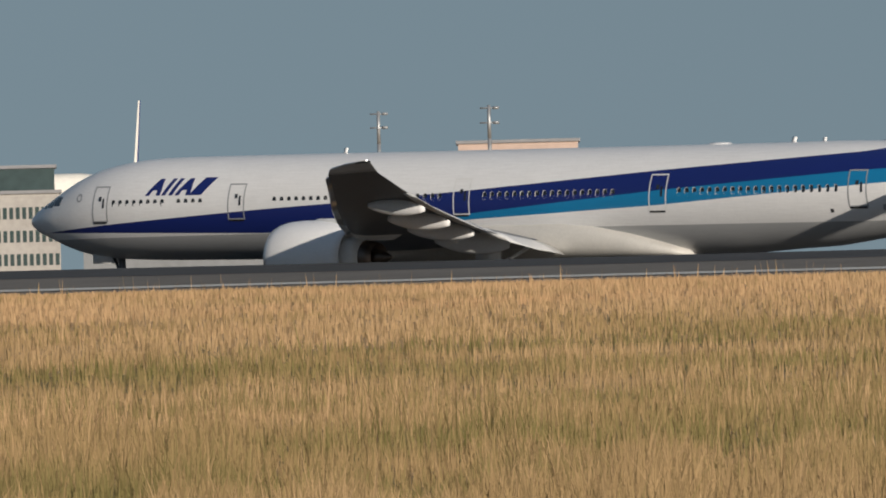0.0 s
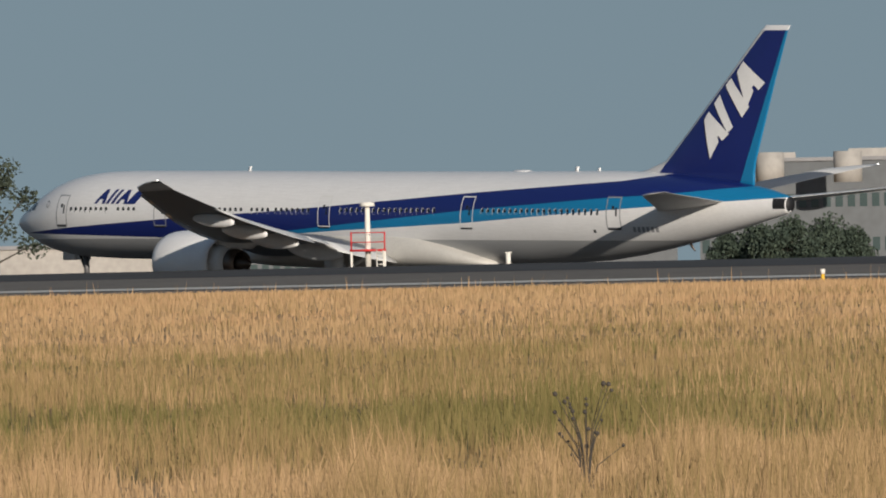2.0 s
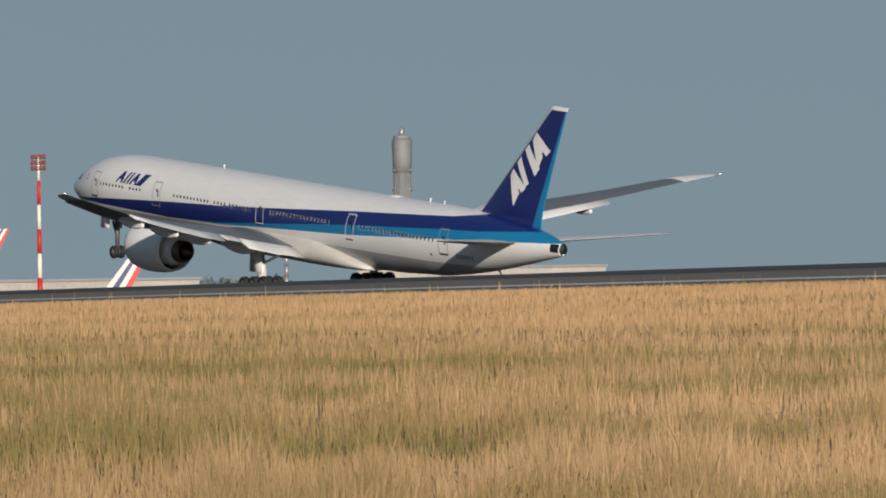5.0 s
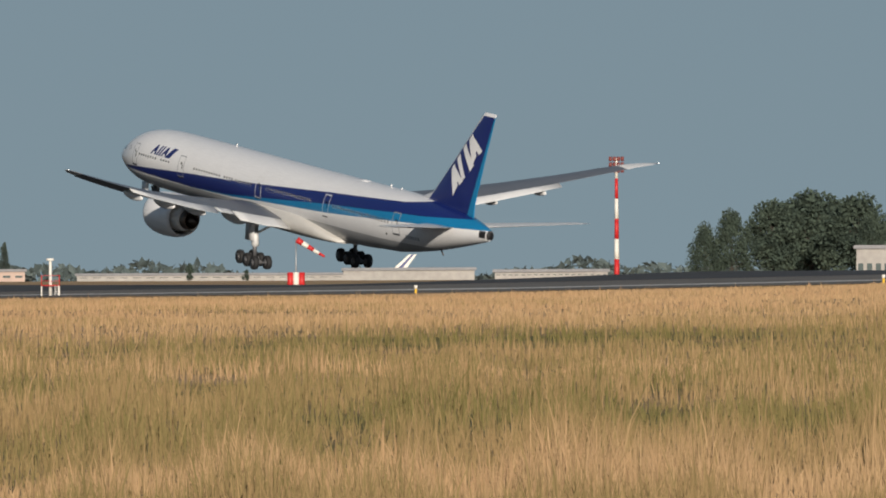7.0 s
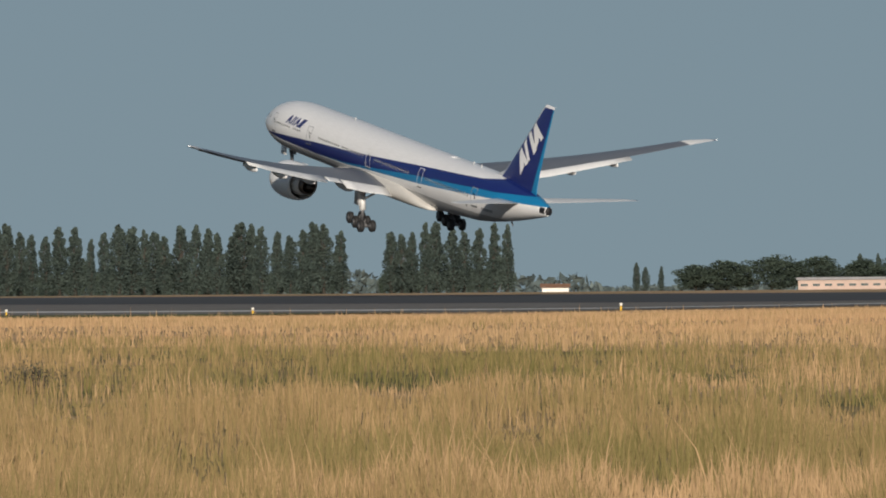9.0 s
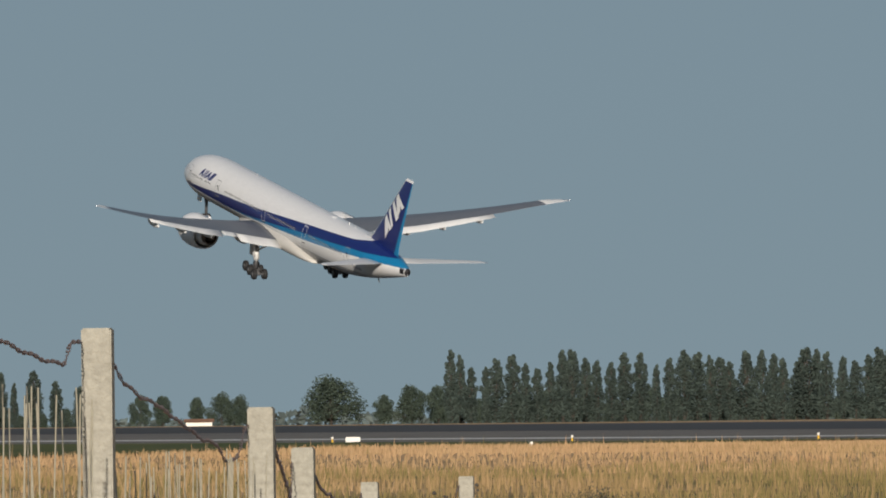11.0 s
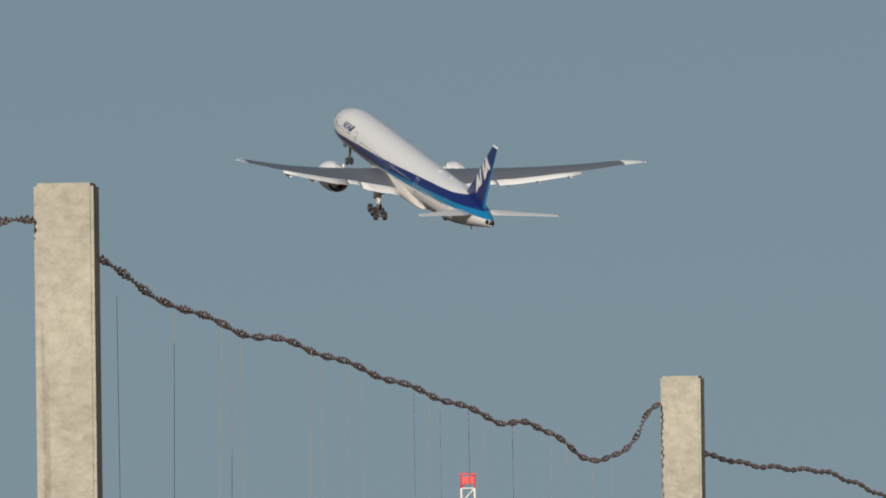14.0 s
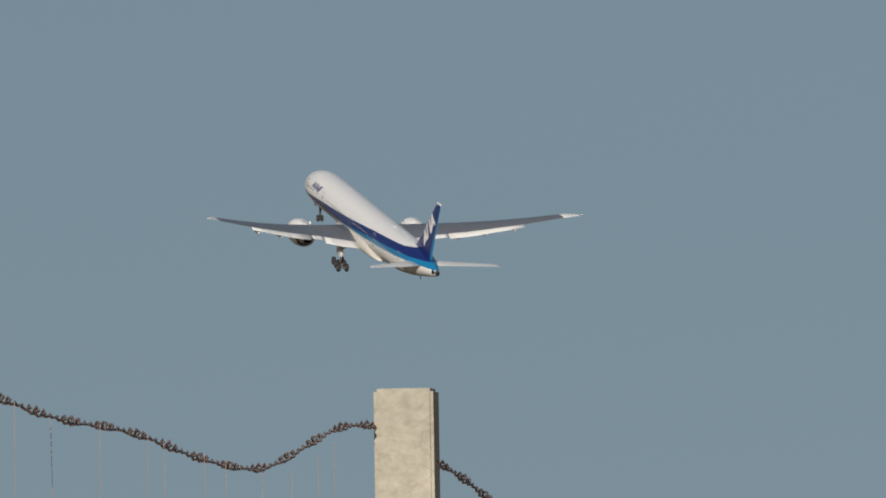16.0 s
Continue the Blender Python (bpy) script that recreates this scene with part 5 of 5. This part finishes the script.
build_block("shed", 48.5, 49.2, 1300, 0.21, M_CONCRETE_WALL, "low pale shed with windows", 1, 10)
build_block("shed", 49.85, 50.3, 1200, 0.15, M_CONCRETE_WALL, "low white shed beside a lamp mast")
build_block("shed", 50.45, 51.02, 1150, 0.135, M_CONCRETE_WALL, "low white shed in front of trees")
build_block("site_cabin", 59.70, 60.05, 1350, 0.045, M_CONCRETE_WALL, "white site cabins with dark windows", 1, 9)
build_block("shed", 59.15, 59.6, 1500, 0.012, M_CONCRETE_WALL, "long low white shed with windows", 1, 8)
build_block("shed", 56.2, 57.3, 2100, 0.03, M_CONCRETE_WALL, "distant pale shed with windows", 1, 20)
build_block("shed", 58.0, 59.0, 1900, 0.0, M_CONCRETE_WALL, "distant long white shed", 1, 20)
build_block("shed", 61.74, 62.32, 1800, -0.045, M_CONCRETE_WALL, "low white shed behind the runway")
build_block("farm_building", 63.73, 64.585, 1900, -0.044, M_PINK, "long pinkish building with small windows", 1, 16, ((0.2, 6, 0.8),))
build_block("shed", 62.2, 63.5, 2100, -0.065, M_CONCRETE_WALL, "distant low shed with windows", 1, 22)
build_block("wall_block", 61.15, 61.65, 1700, -0.055, M_CONCRETE_WALL, "low slatted concrete wall", 1, 18)


def build_house(az, d, el, label):
    h = top_height(az, d, el)
    b = new("house")
    tagged(b, label, "house")
    bm = bmesh.new()
    add_box(bm, -2.2, 2.2, 0, 6, -2, h * 0.6)
    part("wall", bm, M_SIGNWHITE, b, "", False)
    bm = bmesh.new()
    loft(bm, [[Vector((x, -0.4, h * 0.6)), Vector((x, 3.5, h)), Vector((x, 7.4, h * 0.6))] for x in (-2.5, 2.5)])
    part("roof", bm, M_EARTH, b, "red tiled roof", False)
    b.matrix_basis = facing(az, d)


build_house(65.66, 2150, -0.06, "small white house with red roof")
build_house(69.74, 2150, -0.055, "far house with red roof among trees")

# tanks on the office roof
for az in (45.44, 45.785):
    bm = bmesh.new()
    h = EYE[2] + math.tan(radians(0.56)) * 1340
    add_tube(bm, (0, 0, h - 3.2), (0, 0, h), 1.5, 1.5, 20)
    tk = tagged(part("roof_tank", bm, M_CONCRETE_WALL), "pale cylindrical tank on the pier roof", "tank")
    m = facing(az, 1340)
    m.translation.z = 0
    tk.matrix_basis = m

# red earth heap
bm = bmesh.new()
loft(bm, [[Vector((-28 + 56 * k / 12, -6 + 12 * j / 6, (2.4 + 1.2 * math.sin(k * 1.7)) * math.sin(math.pi * k / 12) * math.sin(math.pi * j / 6) - 0.2)) for j in range(7)] for k in range(13)], closed=False, caps=(False, False))
heap = tagged(part("earth_mound", bm, M_EARTH), "long heap of reddish earth behind the runway", "earth mound")
heap.matrix_basis = facing(53.6, 1020)
heap.scale = (1, 1, 0.75)


def build_parked_tail(az, d, el_top, mats, label, height=9.0, chord=0.55):
    """The fin of a parked airliner that stands up behind the bank."""
    t = new("parked_airliner")
    tagged(t, label, "airliner")
    z = EYE[2] + math.tan(radians(el_top)) * d
    base = ground_at(az, d)
    bm = bmesh.new()
    loft(bm, [[Vector((x, 2.2 * s * math.cos(a), z - base.z - height - 2.0 + 2.2 * s * math.sin(a))) for a in [i * math.pi / 8 for i in range(16)]] for x, s in ((-45, 0.1), (-42, 0.7), (-36, 1), (-8, 1), (2, 0.5), (5, 0.15))])
    part("fuselage", bm, M_SIGNWHITE, t, "white body")
    n = len(mats)
    for k, mat in enumerate(mats):
        f0, f1 = k / n, (k + 1) / n
        bm = bmesh.new()
        rings = []
        for f in (0, 1):
            le, te = -6.5 * chord - 3.0 * min(1, chord * 1.6) + 8.2 * f * min(1, chord * 1.6), 0.2 - 3.2 * min(1, chord * 1.6) + 5.4 * f * min(1, chord * 1.6)
            a, b = le + (te - le) * f0, le + (te - le) * f1
            zz = z - base.z - height * (1 - f) - (0.4 if f == 0 else 0)
            rings.append([Vector((a, -0.18, zz)), Vector((b, -0.18, zz)), Vector((b, 0.18, zz)), Vector((a, 0.18, zz))])
        loft(bm, rings)
        part("fin_panel", bm, mat, t, "", False)
    for x in (-38, -18, -17):
        bm = bmesh.new()
        add_tube(bm, (x, 0, -0.3), (x, 0, z - base.z - height - 3), 0.4, seg=8)
        part("gear_leg", bm, M_STEEL, t)
    t.matrix_basis = facing(az, d)
    return t


build_parked_tail(58.93, 1300, 0.225, [Wp, M_NAVY, Wp, M_RED], "parked white airliner with striped fin")
build_parked_tail(58.27, 1320, 0.202, [Wp, M_NAVY, Wp, M_RED], "parked white airliner with striped fin")
build_parked_tail(62.06, 1900, 0.013, [Wp, M_NAVY, Wp], "far parked airliner with striped fin", 6)
build_parked_tail(39.445, 1780, 0.845, [Wp, Wp, M_NAVY], "parked airliner with slim white fin", 10, 0.07)


def build_windsock():
    s = new("windsock")
    tagged(s, "red and white windsock on a thin pole", "windsock")
    d = 1350
    h = top_height(62.53, d, 0.085)
    bm = bmesh.new()
    add_tube(bm, (0, 0, -0.5), (0, 0, h), 0.09, 0.06, 8)
    part("pole", bm, M_STEEL, s)
    a, b = Vector((0.1, 0, h - 0.1)), Vector((3.0, 0, h - 1.9))
    for k in range(5):
        bm = bmesh.new()
        add_tube(bm, a.lerp(b, k / 5), a.lerp(b, (k + 1) / 5), 0.34 - 0.045 * k, 0.295 - 0.045 * k, 12)
        part("band", bm, M_RED if k % 2 == 0 else M_SIGNWHITE, s, "red cloth band" if k % 2 == 0 else "white cloth band")
    for k in range(3):
        bm = bmesh.new()
        add_tube(bm, (-0.9 + 0.6 * k + 0.3, 0, -0.5), (-0.9 + 0.6 * k + 0.3, 0, 1.3), 0.32, seg=10)
        part("base_drum", bm, M_RED if k % 2 == 0 else M_SIGNWHITE, s)
    s.matrix_basis = facing(62.53, d)


build_windsock()
for az in (63.617, 64.12):
    b = copy_thing(pl2, facing(az, 1150))
    b.matrix_basis = facing(az, 1150) @ Matrix.Diagonal((0.75, 0.75, 0.8, 1))
    b["label"] = "white mast on a small railed platform by the runway"


# ---------- fence ----------
M_WIRE = material("rusty_dark_wire", (0.30, 0.23, 0.21), 0.7, 0.4, 0.3, 20)
M_DROP = material("dull_brown_wire", (0.30, 0.23, 0.19), 0.8, 0, 0.2, 8)
M_STAKE = material("weathered_pale_stake", (0.36, 0.33, 0.25), 0.85, 0, 0.2, 8)
# posts: bearing, distance, elevation of the top
POSTS = [(82.6, 10.6, 5.4), (74.17, 19.9, 1.715), (71.455, 29.7, 0.827), (70.184, 39.3, 0.353), (69.465, 46.7, -0.006), (69.281, 53.5, -0.187), (68.988, 70.0, -0.344), (68.56, 81.0, -0.324)]


def build_post(h):
    bm = bmesh.new()
    add_box(bm, -0.046, 0.046, -0.046, 0.046, -0.3, h, 0.005)
    p = part("post", bm, M_CONCRETE, None, "weathered square concrete post", False)
    return p


fence = new("fence")
tagged(fence, "old concrete-post fence with sagging barbed wire", "fence")
tops = []
for az, d, el in POSTS:
    z = EYE[2] + math.tan(radians(el)) * d
    g = ground_at(az, d)
    post = build_post(z - g.z)
    post.parent = fence
    post.matrix_basis = Matrix.Translation(g) @ pose(0, 0, 0, 0, 0, az - 6)
    tops.append(Vector((g.x, g.y, z)))


# wire below the line of the post tops: share of the span, metres
SAGS = [
    [(0, -0.36), (0.72, -0.223), (0.80, -0.206), (0.865, -0.206), (0.89, -0.19), (0.937, -0.115), (0.962, -0.083), (1, -0.055)],
    [(0, -0.11), (0.038, -0.133), (0.061, -0.147), (0.188, -0.168), (0.264, -0.161), (0.433, -0.18), (0.597, -0.197), (0.628, -0.206), (0.682, -0.189), (0.738, -0.198), (0.796, -0.232), (0.844, -0.229), (0.895, -0.202), (0.934, -0.151), (0.955, -0.1), (1, -0.06)],
    [(0, -0.18), (0.064, -0.174), (0.153, -0.167), (0.307, -0.139), (0.411, -0.118), (0.557, -0.121), (0.707, -0.134), (0.822, -0.137), (0.907, -0.129), (0.935, -0.061), (1, -0.04)],
]


def wire_z(i, f):
    """Height of the wire against the line of the post tops in span i."""
    d = 0.008
    return sum(lerp_table(SAGS[i if i < 3 else 1], min(1, max(0, f + q)))[0] for q in (-d, 0, d)) / 3


def add_strand(bm, span, a, b, rng):
    """A coiled barbed strand from post to post."""
    n = int((b - a).length / 0.0125)
    d = (b - a).normalized()
    side = d.cross(Vector((0, 0, 1))).normalized()
    prev = None
    ph = rng.uniform(0, 6)
    for k in range(n + 1):
        f = k / n
        p = a.lerp(b, f)
        z = p.z + wire_z(span, f) + 0.003 * math.sin(f * 60 + ph)
        ang = k * 1.55
        r = 0.0042 + 0.0022 * math.sin(k * 0.31)
        c = Vector((p.x, p.y, z)) + side * r * math.cos(ang) + Vector((0, 0, 1)) * r * math.sin(ang)
        w = 0.0021
        ring = [bm.verts.new(c + Vector((0, 0, w))), bm.verts.new(c + side * w - Vector((0, 0, w * 0.6))), bm.verts.new(c - side * w - Vector((0, 0, w * 0.6)))]
        if prev:
            for i in range(3):
                bm.faces.new((prev[i], prev[(i + 1) % 3], ring[(i + 1) % 3], ring[i]))
        prev = ring


rng_f = random.Random(2)
for i in range(len(tops) - 1):
    a, b = tops[i], tops[i + 1]
    ra, rb = radians(POSTS[i][0]), radians(POSTS[i + 1][0])
    a, b = a + Vector((math.cos(ra), math.sin(ra), 0)) * 0.046, b - Vector((math.cos(rb), math.sin(rb), 0)) * 0.047
    bm = bmesh.new()
    add_strand(bm, i, a, b, rng_f)
    part("barbed_wire", bm, M_WIRE, fence, "rusty coiled barbed wire")
bm = bmesh.new()
add_tube(bm, (0, 0, 0), (0, 0, 1.0), 0.003, 0.0022, 5)
stake = part("stake", bm, M_STAKE, fence, "thin pale stake")
first = True
for i in (1, 2, 3):
    a, b = tops[i], tops[i + 1]
    n = 42 if i > 1 else 24
    for k in range(n):
        f = (k + 0.5) / n + rng_f.uniform(-0.012, 0.012)
        p = a.lerp(b, f)
        g = float(ground_z(p.x, p.y))
        top = (2.07, 2.07, 2.07, 1.86)[i] - rng_f.uniform(0, 0.08)
        m = Matrix.LocRotScale((p.x, p.y, g), Euler((rng_f.gauss(0, 0.02), rng_f.gauss(0, 0.03), 0)), (1, 1, top - g))
        if first:
            stake.matrix_basis, first = m, False
        else:
            again(stake, fence, m)

# thin wires hanging from the first strands
bm = bmesh.new()
add_tube(bm, (0, 0, 0), (0, 0, 1.0), 0.0005, 0.0005, 4)
drop = part("drop_wire", bm, M_DROP, fence, "thin dull brown hanging wire")
first = True
for i, lo, hi, n in ((0, 0.5, 0.96, 17), (1, 0.03, 0.9, 20)):
    a, b = tops[i], tops[i + 1]
    for k in range(n):
        f = lo + (hi - lo) * (k + rng_f.uniform(0.1, 0.9)) / n
        p = a.lerp(b, f)
        top = p.z + wire_z(i, f) - 0.005
        g = float(ground_z(p.x, p.y))
        m = Matrix.LocRotScale((p.x, p.y, g), Euler((rng_f.gauss(0, 0.008), rng_f.gauss(0, 0.008), 0)), (1, 1, top - g))
        if first:
            drop.matrix_basis, first = m, False
        else:
            again(drop, fence, m)


# ---------- what moves ----------
# seconds, metres along the runway, metres off its middle, height, pitch, bank, heading
FLIGHT = [
    (0.0, -444.856, 0.05, 0.697, 0.811, 0.333, 0.003),
    (0.5, -488.184, 0.04, 0.733, 0.785, 0.265, 0.003),
    (1.0, -535.551, 0.04, 0.771, 0.831, 0.196, 0.004),
    (1.2, -553.334, 0.04, 0.779, 0.889, 0.258, -0.006),
    (1.5, -579.880, 0.04, 0.790, 1.018, 0.350, -0.020),
    (2.0, -628.432, 0.04, 0.804, 1.555, 0.504, -0.044),
    (2.5, -673.876, -0.00, 0.801, 2.371, 0.418, -0.009),
    (3.0, -723.504, -0.05, 0.800, 3.194, 0.331, 0.027),
    (3.2, -743.077, -0.05, 0.804, 3.491, 0.397, 0.028),
    (5.3, -934.574, -0.05, 0.874, 6.498, 1.093, 0.040),
    (5.5, -954.749, -0.04, 0.892, 6.622, 1.159, 0.042),
    (6.0, -1006.163, -0.38, 0.945, 6.929, 0.948, 0.205),
    (6.5, -1054.368, -0.71, 1.504, 7.422, 0.736, 0.368),
    (7.0, -1107.000, -1.04, 2.194, 7.972, 0.525, 0.531),
    (7.5, -1156.868, -0.83, 3.205, 8.376, 0.470, 0.611),
    (8.0, -1210.659, -0.63, 4.452, 8.885, 0.416, 0.691),
    (8.5, -1261.433, -0.42, 5.960, 9.493, 0.362, 0.771),
    (9.0, -1316.043, -0.21, 7.898, 10.034, 0.308, 0.851),
    (9.5, -1366.651, -0.22, 10.147, 10.557, 0.291, 0.899),
    (10.0, -1421.142, -0.23, 12.754, 11.101, 0.275, 0.947),
    (12.5, -1685.867, -0.27, 34.540, 14.679, 0.191, 1.187),
    (13.0, -1739.983, -0.50, 41.138, 15.067, -0.003, 1.030),
    (13.5, -1790.776, -0.73, 47.922, 15.388, -0.197, 0.873),
    (14.0, -1843.992, -0.96, 55.208, 15.458, -0.391, 0.716),
    (14.5, -1895.098, -0.93, 62.673, 15.392, -0.208, 0.736),
    (15.0, -1948.623, -0.90, 70.562, 15.380, -0.025, 0.755),
    (15.5, -1999.921, -0.87, 78.621, 15.632, 0.158, 0.775),
    (16.0, -2052.899, -0.84, 86.851, 15.981, 0.340, 0.794),
]
# the wings bend up and twist nose-down as they take the load: seconds, degrees, degrees
FLEX = [(0.0, -1.02, -0.0), (1.0, -0.98, -0.0), (2.0, -0.22, -0.0), (3.0, 0.44, -0.57), (5.5, 1.33, -1.73), (7.0, 1.62, -2.1), (9.0, 1.85, -2.4), (12.5, 2.16, -2.8), (14.0, 1.77, -2.3), (16.0, 1.89, -2.45)]


def motions():
    walk(airliner, [(t, pose(x, TAKEOFF_Y + side, z, bank, pitch, head)) for t, x, side, z, pitch, bank, head in FLIGHT])
    for wing, side in zip(wings, (-1, 1)):
        o = wing.location.copy()
        walk(wing, [(t, pose(o.x, o.y, o.z, side * a, twist, 0)) for t, a, twist in FLEX])
    for bogie in bogies:
        o = bogie.location.copy()
        rows = []
        for t, x, side, z, pitch, bank, head in FLIGHT:
            drop = 0.95 * min(1, max(0, (t - 5.0) / 1.7))
            rows.append((t, pose(o.x, o.y, o.z - drop, 0, -pitch if t <= 6.0 else -pitch + (pitch + 10) * min(1, (t - 6) / 1.5), 0)))
        walk(bogie, rows)
    walk(nose_gear, [(0.0, pose(*nose_gear.location)), (2.4, pose(*nose_gear.location)), (3.2, pose(nose_gear.location.x, 0, -0.6)), (16.0, pose(nose_gear.location.x, 0, -0.6))])


motions()
